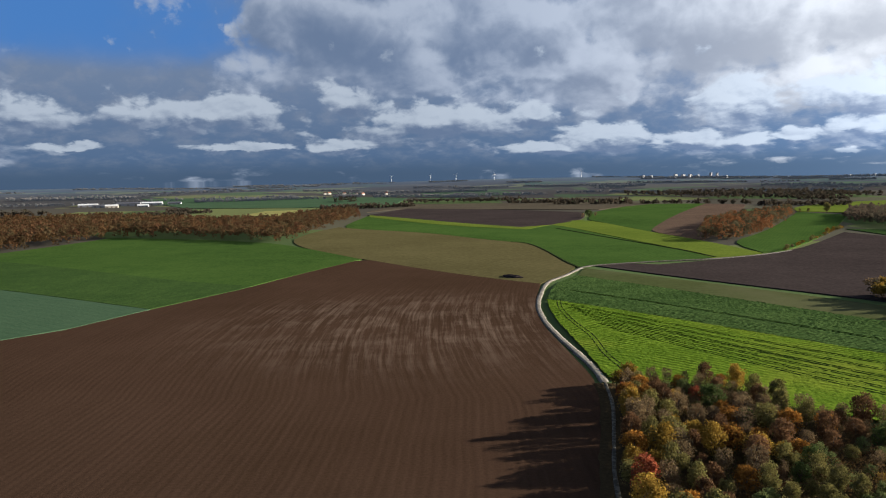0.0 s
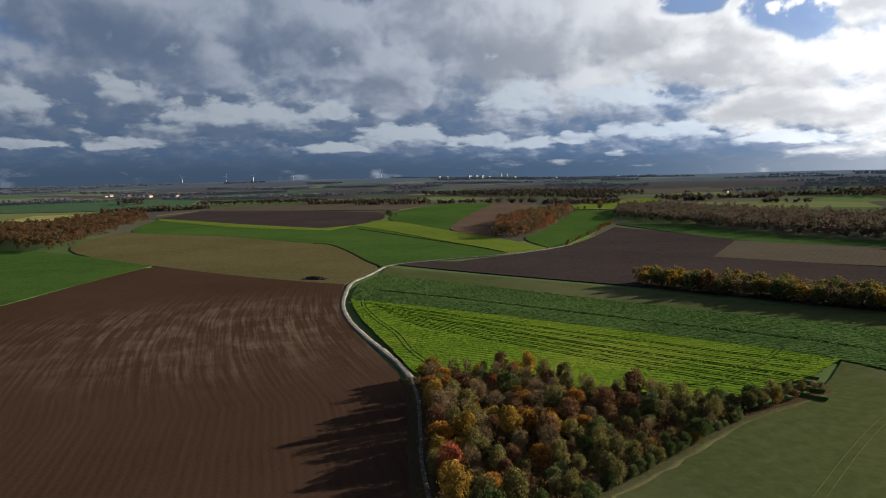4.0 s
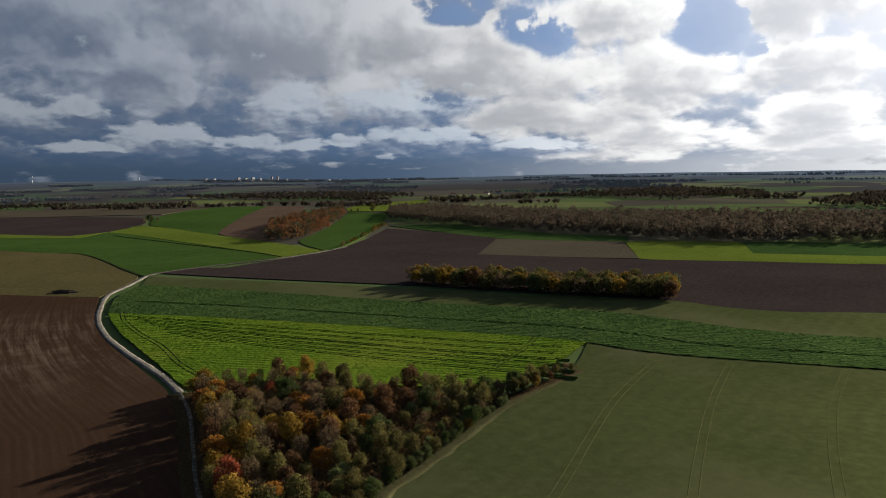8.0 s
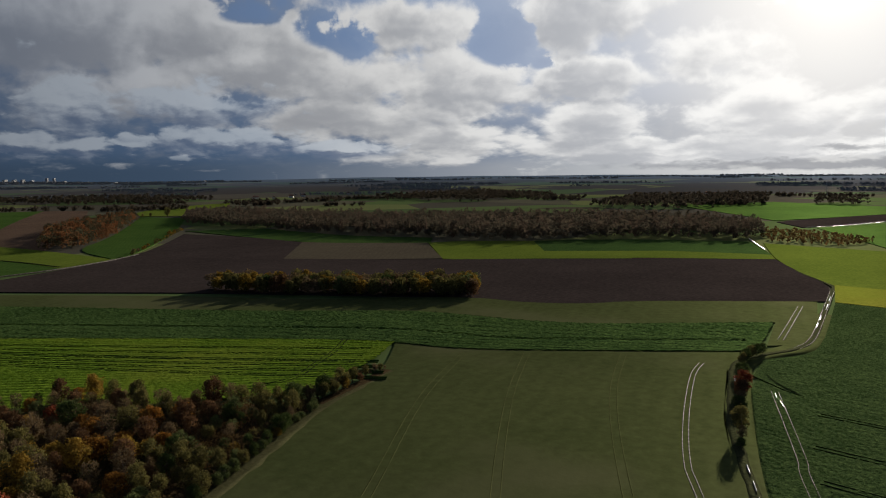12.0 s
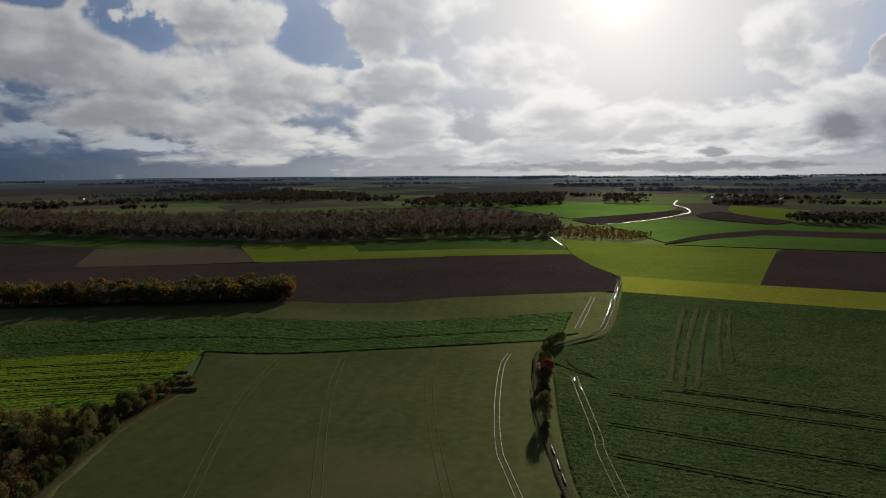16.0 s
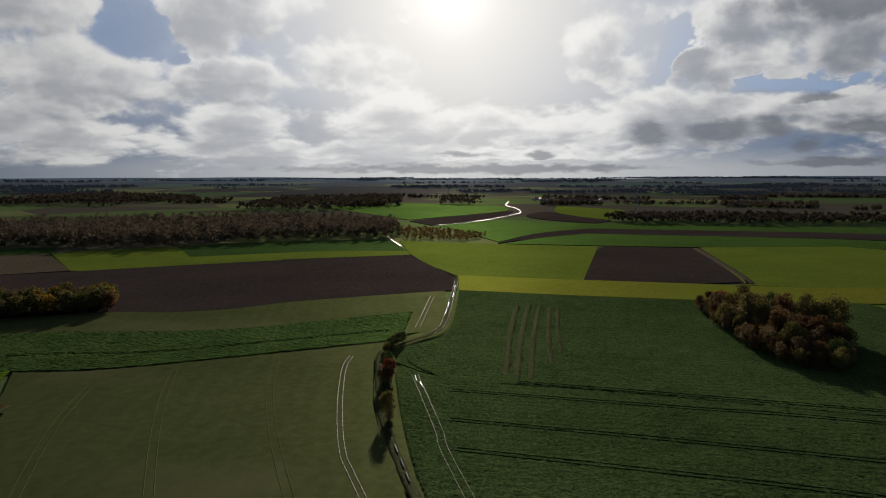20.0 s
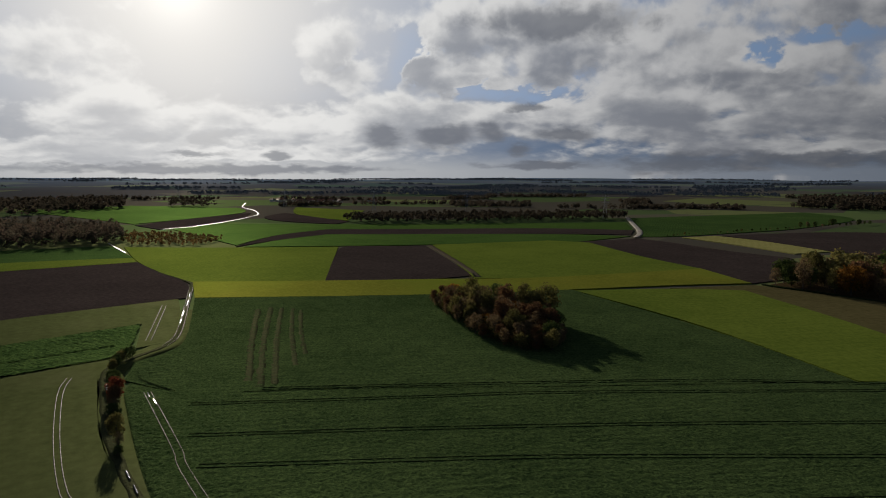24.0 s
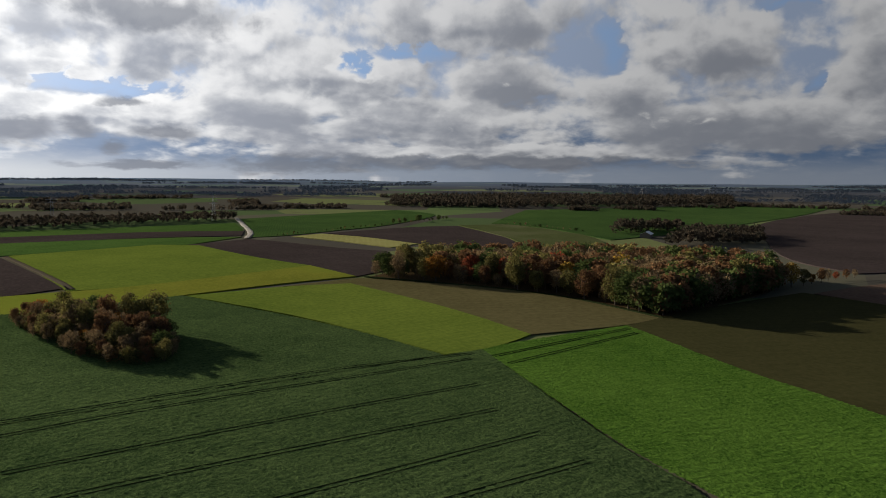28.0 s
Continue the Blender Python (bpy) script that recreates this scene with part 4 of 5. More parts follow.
def mixed_leaf(name, colours, through_light=0.55):
    """Foliage of a mixed wood: each tree takes one of the colours."""
    m = bpy.data.materials.new(name)
    m.use_nodes = True
    N = Nodes(m.node_tree)
    geo = N.add("ShaderNodeNewGeometry")
    v = N.add("ShaderNodeTexVoronoi", feature="F1")
    N.put(v.inputs["Vector"], N.vec("MULTIPLY", geo.outputs["Position"], (1, 1, 0))), N.put(v.inputs["Scale"], 0.11)
    pick = N.add("ShaderNodeSeparateColor")
    N.put(pick.inputs[0], v.outputs["Color"])
    r = N.add("ShaderNodeValToRGB")
    for k, c in enumerate(colours):
        e = r.color_ramp.elements[k] if k < 2 else r.color_ramp.elements.new(0.5)
        e.position, e.color = k / (len(colours) - 1), (*c, 1)
    N.put(r.inputs[0], pick.outputs[0])
    c = N.mix(N.math("MULTIPLY", geo.outputs["Random Per Island"], 0.25), r.outputs[0], (0.02, 0.018, 0.01))
    d, t, mix, out = N.add("ShaderNodeBsdfDiffuse"), N.add("ShaderNodeBsdfTranslucent"), N.add("ShaderNodeMixShader"), N.add("ShaderNodeOutputMaterial")
    N.put(d.inputs[0], c), N.put(t.inputs[0], c), N.put(mix.inputs[0], through_light)
    N.tree.links.new(d.outputs[0], mix.inputs[1]), N.tree.links.new(t.outputs[0], mix.inputs[2]), N.tree.links.new(mix.outputs[0], out.inputs[0])
    return m


def bark_build(N, pos, shader):
    bump(N, shader, N.noise(N.vec("MULTIPLY", pos, (1, 1, 0.25)), 6.0, 3.0), 0.04)
    return N.mix(N.noise(pos, 3.0, 4.0), (0.045, 0.035, 0.026), (0.125, 0.10, 0.078))


M["bark"] = material("bark", bark_build, 0.95, 0.05)


def leaf_cloud(rng, height_, radius, count, size, lumps=11, low=0.18, gap=0.0):
    """Leaves of a crown on many lobes: vertices and quads."""
    co = []
    mid = height_ * (0.5 + low / 2)
    half = height_ * (0.5 - low / 2)
    lobes = []
    for k in range(lumps):
        u = rng.normal(0, 1, 3)
        u /= np.linalg.norm(u)
        if k == 0:
            u = np.array((0, 0, 0.75))
        c = np.array((u[0] * radius * 0.62, u[1] * radius * 0.62, mid + u[2] * half * 0.66))
        lobes.append((c, radius * rng.uniform(0.26, 0.48)))
    for k in range(count):
        c, r = lobes[rng.integers(lumps)]
        u = rng.normal(0, 1, 3)
        u[2] += 0.25
        u /= np.linalg.norm(u)
        if rng.random() < gap and u[2] < 0.4:
            continue
        p = c + u * r * rng.uniform(0.55, 1.15) * np.array((1, 1, 0.95))
        n = u + rng.normal(0, 0.7, 3)
        n /= np.linalg.norm(n)
        a = np.cross(n, rng.normal(0, 1, 3))
        a /= np.linalg.norm(a) + 1e-9
        b = np.cross(n, a)
        s = size * rng.uniform(0.6, 1.25) * 0.5
        w = s * rng.uniform(0.6, 1.0)
        co += [p - a * s - b * w * 0.6, p + a * s * 0.2 - b * w, p + a * s + b * w * 0.5, p - a * s * 0.3 + b * w]
    return np.array(co)


def quad_mesh(name, co, mat):
    n = len(co) // 4
    me = bpy.data.meshes.new(name)
    me.vertices.add(len(co)), me.loops.add(len(co)), me.polygons.add(n)
    me.vertices.foreach_set("co", np.asarray(co, np.float32).ravel())
    me.loops.foreach_set("vertex_index", np.arange(len(co), dtype=np.int32))
    me.polygons.foreach_set("loop_start", np.arange(0, len(co), 4, dtype=np.int32))
    me.update(calc_edges=True)
    me.materials.append(mat)
    return me


def tube(verts, faces, a, b, ra, rb, n=6):
    a, b = Vector(a), Vector(b)
    q = (b - a).to_track_quat("Z", "Y")
    k0 = len(verts)
    for p, r in ((a, ra), (b, rb)):
        verts += [tuple(p + q @ Vector((r * math.cos(k * 6.28318 / n), r * math.sin(k * 6.28318 / n), 0))) for k in range(n)]
    faces += [(k0 + k, k0 + (k + 1) % n, k0 + n + (k + 1) % n, k0 + n + k) for k in range(n)]


def tree_kind(name, label, mat, seed, h, r, count, size, lumps=11, low=0.18, gap=0.0, category="tree"):
    """One tree at the origin: an Empty with a trunk, limbs and a crown."""
    rng = np.random.default_rng(seed)
    base = tagged(new(name), label, category)
    verts, faces = [], []
    lean = rng.uniform(-0.05, 0.05, 2) * h
    top = (lean[0], lean[1], h * 0.62)
    tube(verts, faces, (0, 0, -0.4), (lean[0] * 0.5, lean[1] * 0.5, h * 0.32), 0.028 * h, 0.02 * h, 7)
    tube(verts, faces, (lean[0] * 0.5, lean[1] * 0.5, h * 0.32), top, 0.02 * h, 0.009 * h, 6)
    mesh_object("trunk", verts, faces, M["bark"], base, True)
    verts, faces = [], []
    for k in range(9):
        a = k * 2.4 + rng.uniform(0, 0.6)
        z = h * rng.uniform(0.24, 0.58)
        reach = r * rng.uniform(0.55, 0.9)
        elbow = (math.cos(a) * reach * 0.5, math.sin(a) * reach * 0.5, z + h * 0.13)
        tube(verts, faces, (lean[0] * z / h, lean[1] * z / h, z), elbow, 0.011 * h, 0.007 * h, 5)
        for s in (-0.4, 0.35):
            tube(verts, faces, elbow, (math.cos(a + s) * reach, math.sin(a + s) * reach, z + h * rng.uniform(0.2, 0.34)), 0.006 * h, 0.002 * h, 4)
    mesh_object("branchwork", verts, faces, M["bark"], base, True)
    crown = new("crown", quad_mesh("crown", leaf_cloud(rng, h, r, count, size, lumps, low, gap), mat))
    crown.parent = base
    return base


LEAF = {
    "russet": leaf("russet_leaves", (0.076, 0.045, 0.024), (0.178, 0.098, 0.047)),
    "brown": leaf("brown_leaves", (0.088, 0.064, 0.036), (0.220, 0.156, 0.082)),
    "olive": leaf("olive_leaves", (0.068, 0.062, 0.022), (0.200, 0.176, 0.058)),
    "orange": leaf("orange_leaves", (0.120, 0.058, 0.014), (0.350, 0.165, 0.034)),
    "gold": leaf("golden_leaves", (0.130, 0.084, 0.016), (0.350, 0.222, 0.042)),
    "red": leaf("red_leaves", (0.105, 0.032, 0.018), (0.290, 0.085, 0.040)),
    "green": leaf("dark_green_leaves", (0.030, 0.045, 0.014), (0.090, 0.118, 0.036)),
    "sage": leaf("sage_green_leaves", (0.056, 0.072, 0.026), (0.180, 0.205, 0.074)),
}
WORDS = {"russet": "rust-brown autumn tree with rounded crown", "brown": "half-bare brown autumn tree with thin crown", "olive": "olive-brown tree with fading leaves", "orange": "bright orange autumn tree in full leaf",
         "gold": "golden-yellow autumn tree in full leaf", "red": "deep red autumn tree with dense crown", "green": "dark green tree still in full leaf", "sage": "pale sage-green bushy tree"}
KINDS = {}
for k, colour in enumerate(LEAF):
    KINDS[colour] = []
    for v in range(3 if colour in ("brown", "olive", "russet") else 2):
        thin = colour == "brown"
        h = (9.2, 8.2, 8.8)[v]
        KINDS[colour].append(tree_kind("tree", WORDS[colour], LEAF[colour], 10 * k + v, h, (3.5, 3.9, 3.3)[v], 1900 if thin else 2000, 0.33 if thin else 0.46, (30, 26, 34)[v], 0.02 if colour in ("sage", "green") else 0.08, 0.2 if thin else 0.04))
shown = set()


def plant(colour, x, y, scale, label="", group="", squash=1.0, rng=random, name="tree"):
    kinds = KINDS[colour]
    k = rng.randrange(len(kinds))
    m = pose(x, y, float(height(x, y)) + 0.1, rng.uniform(-3, 3), rng.uniform(-3, 3), rng.uniform(0, 360))
    m = m @ Matrix.Diagonal((scale * rng.uniform(0.88, 1.12), scale * rng.uniform(0.88, 1.12), scale * squash * rng.uniform(0.92, 1.08), 1))
    key = (colour, k)
    if key in shown:
        ob = copy_thing(kinds[k], m)
    else:
        shown.add(key)
        ob = kinds[k]
        ob.matrix_basis = m
    ob.name = name
    return tagged(ob, label or WORDS[colour], "shrub" if name == "shrub" else "tree", group)


def scatter(pts, gap, seed, edge=0.0):
    """Points in an outline, no two nearer than gap."""
    rng = random.Random(seed)
    lo, hi = np.min(pts, 0), np.max(pts, 0)
    n = int((hi[0] - lo[0]) * (hi[1] - lo[1]) / gap ** 2 * 9)
    xs = np.array([rng.uniform(lo[0], hi[0]) for _ in range(n)])
    ys = np.array([rng.uniform(lo[1], hi[1]) for _ in range(n)])
    ok = inside(pts, xs, ys)
    cells, out = {}, []
    for x, y in zip(xs[ok].tolist(), ys[ok].tolist()):
        c = (int(x // gap), int(y // gap))
        if all((x - a) ** 2 + (y - b) ** 2 > gap * gap for i in (-1, 0, 1) for j in (-1, 0, 1) for a, b in cells.get((c[0] + i, c[1] + j), ())):
            cells.setdefault(c, []).append((x, y))
            out.append((x, y))
    return out


def pick(rng, table):
    return rng.choices(list(table), list(table.values()))[0]


def thicket(label, pts, count, low, high, size, seed, mat):
    """Undergrowth: loose twigs and leaves that close the space between the trunks."""
    rng_ = np.random.default_rng(seed)
    lo, hi = np.min(pts, 0), np.max(pts, 0)
    x, y = rng_.uniform(lo[0], hi[0], count * 2), rng_.uniform(lo[1], hi[1], count * 2)
    ok = inside(pts, x, y)
    x, y = x[ok][:count], y[ok][:count]
    lumps = np.sin(x / 1.9 + 2 * np.sin(y / 3.1)) * np.sin(y / 2.2 + 2 * np.sin(x / 2.7)) * 0.35 + 0.65
    z = height(x, y) + low + (high - low) * lumps * rng_.random(len(x)) ** 0.6
    a, b = rng_.normal(0, 1, (2, len(x), 3))
    b = np.cross(a, b)
    a /= np.linalg.norm(a, axis=1)[:, None]
    b /= np.linalg.norm(b, axis=1)[:, None]
    s = (size * rng_.uniform(0.5, 1.2, len(x)))[:, None]
    p = np.stack([x, y, z], 1)
    co = np.stack([p - a * s * 0.5, p - b * s * 0.35, p + a * s * 0.5, p + b * s * 0.35], 1).reshape(-1, 3)
    return tagged(new("undergrowth", quad_mesh("undergrowth", co, mat)), label, "undergrowth", kind="stuff")


# the near copse beside the track
copse = [(43, 202), (57, 199), (70, 199), (76, 188), (81, 175), (90, 170), (98, 162), (106, 154), (116, 151), (111, 145), (82, 130), (69, 123), (56, 117), (44, 100), (30, 92), (25, 100), (31, 129), (34, 142), (40, 172)]
field("leaf-strewn floor of the copse", copse, "litter", 0.08, 10, "woodland floor", "woodland_floor")
rng = random.Random(4)
for x, y in scatter(copse, 3.85, 5):
    edge = (x - 30) * 0.62 - (y - 95) * 0.78  # grows towards the olive field
    if edge > -9:
        c = pick(rng, {"sage": 5, "olive": 4, "green": 3, "brown": 2.5, "gold": 0.5})
    elif y > 165:
        c = pick(rng, {"olive": 2.5, "russet": 2.4, "brown": 7, "orange": 1.2, "red": 0.7, "gold": 1.4, "sage": 0.3, "green": 0.35})
    else:
        c = pick(rng, {"russet": 3, "brown": 5.5, "olive": 4, "gold": 3, "orange": 1.9, "red": 0.3, "green": 0.7, "sage": 0.7})
    s, tall = rng.uniform(0.58, 0.95) * (0.8 if edge > -6 else 1.0), 1.0
    if y > 150 and edge < -9:  # tall old trees at the far end
        tall = 1.04 + 0.1 * min(1, max(0, (y - 165) / 25))
    if x < 40 + (y - 92) * 0.11:  # the old trees that shade the track
        s, tall = max(s, rng.uniform(0.8, 0.95)), 1.1
    if rng.random() < 0.1:
        s *= 1.25
    plant(c, x, y, s, group="trees of the near copse", squash=tall, rng=rng)
edge_line = [(34, 91), (44, 98), (57, 114), (70, 121), (83, 128), (98, 137), (111, 143)]
for (ax, ay), (bx, by) in zip(edge_line, edge_line[1:]):
    n = max(2, int(math.hypot(bx - ax, by - ay) / 3.0))
    for k in range(n):
        t = (k + rng.uniform(0.2, 0.8)) / n
        plant(pick(rng, {"sage": 5, "olive": 3, "green": 3, "gold": 0.6}), ax + (bx - ax) * t - 0.6, ay + (by - ay) * t + 1.0, rng.uniform(0.46, 0.74), "sage-green shrub at the copse's edge", "shrubs of the copse edge", 0.9, rng, "shrub")
inner = [(39 + (x - 39) * 0.96 + 1.5, 150 + (y - 150) * 0.97) for x, y in copse]
THICKET = mixed_leaf("thicket_leaves", [(0.095, 0.066, 0.032), (0.125, 0.074, 0.028), (0.080, 0.070, 0.026), (0.140, 0.092, 0.038), (0.062, 0.062, 0.022)], 0.3)
thicket("brown and olive undergrowth between the copse's trees", inner, 40000, 0.3, 3.9, 0.45, 31, THICKET)
ribbon("field_margin", [(32, 89), (43.6, 97.4), (56.6, 113.4), (69.8, 120.8), (82.8, 128), (97.8, 137), (111.4, 144), (128, 149.6), (146, 155.6)], 4.0, "margin", 0.07, "pale dry margin along the copse", "field margin", wobble=0.3)
# the hedge that runs out from it
for x, y, s, c in [(112, 149.5, 0.9, "brown"), (115, 148, 0.72, "olive"), (117, 150.5, 0.98, "green"), (120.5, 151.5, 0.95, "sage"), (119.5, 149, 0.6, "olive"), (123, 152, 0.7, "brown"), (125.5, 152.6, 0.78, "olive"), (124.5, 150.2, 0.45, "gold"),
                   (128, 153, 0.6, "brown"), (130.5, 154, 0.66, "olive"), (132.5, 153, 0.5, "russet"), (134, 155, 0.55, "brown"), (136.5, 155.2, 0.52, "olive"), (139, 156, 0.48, "brown"), (141.5, 156.4, 0.5, "brown"), (144, 157, 0.36, "olive"), (146.5, 157.4, 0.28, "brown")]:
    plant(c, x, y, s, "dark hedge shrub at the field corner", "shrubs of the field hedge", 0.85, rng, "shrub")
ribbon("hedge_bank", [(112, 146.5), (125, 150), (136, 153), (146, 156.5)], 3.4, "litter", 0.12, "bare bank under the hedge", "bank", wobble=0.08, step=1.5)
# the hedge along the grassy lane
for x, y, s, c, w in [(239, 75.5, 0.55, "green", 0.9), (235, 76, 0.62, "green", 0.9), (231, 76.5, 0.55, "olive", 0.9), (227.5, 76.5, 0.62, "green", 0.9), (224, 76, 0.6, "green", 0.9), (220.5, 75.5, 0.5, "olive", 0.9),
                      (209, 71.5, 0.6, "green", 0.9), (205, 70.5, 0.6, "green", 0.9), (200, 68.5, 0.5, "olive", 0.8), (191, 65, 0.92, "red", 0.9), (187, 64, 0.9, "russet", 0.85), (183, 62.5, 0.75, "brown", 0.8), (179, 61.5, 0.6, "green", 0.8), (161, 54.8, 0.85, "olive", 0.95), (157.5, 53.4, 0.72, "brown", 0.85), (153, 52, 0.5, "green", 0.7)]:
    plant(c, x, y, s, "", "hedge trees along the lane", w, rng)

# the oval copse in the leafy crop
oval = [(322, -30), (290, -36.5), (256, -43), (237, -49), (229, -56), (232, -66), (246, -73), (283, -75), (311, -67), (327, -55), (330, -40)]
for x, y in scatter(oval, 4.7, 8):
    t = (x - 233) / 95
    c = pick(rng, {"russet": 4, "brown": 5, "orange": 0.5, "olive": 2, "green": 1.5 if t < 0.4 else 0.5})
    plant(c, x, y, rng.uniform(0.93, 1.07) * min(1.66, 0.88 + (x - 229) / 52 * 0.74) * (1.0 if t < 0.66 else 0.8) * (0.75 if y > -31 - (316 - x) * 0.25 - 6 else 1), group="trees of the oval copse", rng=rng)

thicket("brown undergrowth of the oval copse", [(283 + (x - 283) * 0.95, -53 + (y + 53) * 0.9) for x, y in oval], 16000, 0.3, 6.0, 0.8, 32, THICKET)
# the narrow wood in the dark field
strip = [(187, 335), (201, 304), (230, 257), (261, 217), (272, 222), (284, 236), (249, 276), (201, 346)]
STRIP_TREES = [(x, y, pick(rng, {"olive": 6, "gold": 3, "brown": 4, "russet": 1.2, "sage": 1.0, "green": 0.8, "orange": 0.3}), rng.uniform(0.92, 1.28)) for x, y in scatter(strip, 4.2, 9)]

# the autumn wood
autumn = [(364, -223), (295, -256), (248, -268), (210, -266), (186, -262), (188, -300), (196, -385), (225, -425), (277, -428), (338, -358), (386, -262)]
field("shaded leaf-strewn floor of the autumn wood", autumn, "litter", 0.1, 15, "woodland floor", "woodland_floor")
MIX_AUTUMN = {"russet": 4, "orange": 0.05, "brown": 6, "olive": 3.5, "green": 2.6, "gold": 0.1, "red": 0.1}
behind = []
for x, y in scatter(autumn, 6.8, 11):
    front = y > -240 - (364 - x) * 0.22 - 15
    if front:
        plant(pick(rng, MIX_AUTUMN if x > 235 else {"green": 0.7, "russet": 3, "brown": 5, "olive": 1.2}), x, y, rng.uniform(1.6, 2.15) + (0.15 if x < 215 else 0), group="trees of the autumn wood", rng=rng)
    else:
        behind.append((x, y, pick(rng, MIX_AUTUMN if x > 235 else {"green": 0.5, "russet": 3.5, "brown": 5, "olive": 1.2}), rng.uniform(1.7, 2.2)))
# extra tall dark-leaved trees, added to block the sun and deepen the end's shadow
for x, y in scatter([(186, -264), (215, -268), (222, -420), (197, -385)], 4.8, 12):
    behind.append((x, y, pick(rng, {"green": 4, "russet": 2}), rng.uniform(1.5, 2.1)))
# a further row of tall trees added to thicken the cast shadow
for k in range(16):
    y = -268 - 7.6 * k
    plant(pick(rng, {"brown": 4, "green": 3, "olive": 3, "russet": 1}), 189 + 0.07 * (-268 - y) + rng.uniform(0, 5), y, rng.uniform(1.95, 2.3), group="trees of the autumn wood", rng=rng)
ribbon("wood_ditch", [(366, -220), (295, -254), (248, -266.5), (210, -265), (184, -262)], 3.0, "rut", 0.2, "dark overgrown ditch along the wood", "ditch", wobble=0.3)
for x, y, s, c in [(199, -402, 1.5, "gold"), (197, -412, 1.3, "olive"), (198, -424, 1.0, "orange"), (198, -436, 1.1, "russet"), (199, -447, 0.9, "brown"), (199, -457, 1.0, "red"), (197, -467, 0.9, "russet"), (196, -476, 0.8, "brown")]:
    plant(c, x, y, s, "", "trees at the wood's end", 1.0, rng)

# hedges and single trees farther off
for k in range(34):
    t = k / 33
    x, y = 243 + 161 * t + rng.uniform(-2, 2), 548 + 222 * t + rng.uniform(-2, 2)
    plant(pick(rng, {"gold": 3, "olive": 3, "brown": 2}), x, y, rng.uniform(0.4, 0.75), "golden-brown hedge shrub above the bare field", "shrubs of the pasture hedge", 0.8, rng, "shrub")
for k in range(40):
    t = k / 39
    x, y = 667 + 116 * t + rng.uniform(-3, 3), -298 - 304 * t + rng.uniform(-3, 3)
    plant(pick(rng, {"green": 4, "brown": 2, "olive": 1}), x, y, rng.uniform(0.25, 0.5) + (0.9 * rng.random() if t > 0.6 else 0), "dark hedge shrub along the meadow", "shrubs of the meadow hedge", 0.9, rng, "shrub")
for k in range(14):
    t = k / 13
    plant(pick(rng, {"green": 2, "brown": 2}), 662 - 121 * t, -608 - 2 * t + rng.uniform(-2, 2), rng.uniform(0.3, 0.7), "low dark shrub of a thin hedge", "shrubs of the thin hedge", 0.8, rng, "shrub")
for x, y, s, c in [(529, 663, 2.3, "brown"), (536, 670, 2.0, "russet"), (521, 668, 1.7, "brown"), (484, 1044, 0.9, "olive"), (493, 1037, 1.0, "olive"), (509, 1016, 1.9, "olive"), (473, 1052, 0.8, "brown"),
                   (166, 1008, 1.3, "brown"), (176, 1018, 1.5, "green"), (188, 1030, 1.2, "brown"), (479, 674, 0.5, "sage"), (486, 639, 0.5, "sage"), (491, 596, 0.6, "olive"), (494, 771, 0.8, "sage"), (497, 556, 0.5, "brown")]:
    plant(c, x, y, s, "", "single trees", 1.0, rng)

# ---- woods too many or too far off to count ----
def joined_wood(label, trees):
    """Many trees of the kinds above as one wood, with a slot for each leaf colour."""
    rng = np.random.default_rng(3)
    colours = list(LEAF)
    verts, slots = [], []
    for x, y, colour, s in trees:
        kind = KINDS[colour][int(rng.integers(len(KINDS[colour])))]
        me = next(o for o in kind.children if o.name.startswith("crown")).data
        co = np.empty(len(me.vertices) * 3, np.float32)
        me.vertices.foreach_get("co", co)
        co = co.reshape(-1, 4, 3)
        co = co[rng.random(len(co)) < 0.27]
        co = ((co - co.mean(1, keepdims=True)) * 1.9 + co.mean(1, keepdims=True)).reshape(-1, 3) * s
        a = rng.uniform(0, 6.28)
        verts.append(np.stack([co[:, 0] * math.cos(a) - co[:, 1] * math.sin(a) + x, co[:, 0] * math.sin(a) + co[:, 1] * math.cos(a) + y, co[:, 2] + float(height(x, y))], 1))
        slots.append(np.full(len(co) // 4, colours.index(colour), np.int32))
    me = quad_mesh("woodland", np.concatenate(verts), LEAF[colours[0]])
    for c in colours[1:]:
        me.materials.append(LEAF[c])
    me.polygons.foreach_set("material_index", np.concatenate(slots))
    return tagged(new("woodland", me), label, "woodland", kind="stuff")


joined_wood("russet and olive crowns of the autumn wood behind its edge", behind)
joined_wood("narrow olive and golden wood standing in the bare field", STRIP_TREES)
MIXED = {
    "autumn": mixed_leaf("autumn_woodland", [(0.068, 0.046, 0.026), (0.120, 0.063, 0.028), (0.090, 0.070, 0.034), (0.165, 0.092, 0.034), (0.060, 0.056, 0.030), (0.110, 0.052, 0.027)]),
    # brown tones and translucency kept up to stand in for haze
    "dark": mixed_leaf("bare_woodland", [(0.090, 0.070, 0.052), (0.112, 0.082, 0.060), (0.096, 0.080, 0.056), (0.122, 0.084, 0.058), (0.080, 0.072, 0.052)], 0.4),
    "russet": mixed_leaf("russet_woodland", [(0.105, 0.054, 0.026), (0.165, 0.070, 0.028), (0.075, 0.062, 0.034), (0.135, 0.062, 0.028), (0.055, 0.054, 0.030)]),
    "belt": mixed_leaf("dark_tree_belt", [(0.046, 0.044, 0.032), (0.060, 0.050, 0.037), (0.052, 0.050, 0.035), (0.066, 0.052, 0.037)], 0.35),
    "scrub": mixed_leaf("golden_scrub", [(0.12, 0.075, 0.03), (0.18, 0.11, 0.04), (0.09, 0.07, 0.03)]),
}


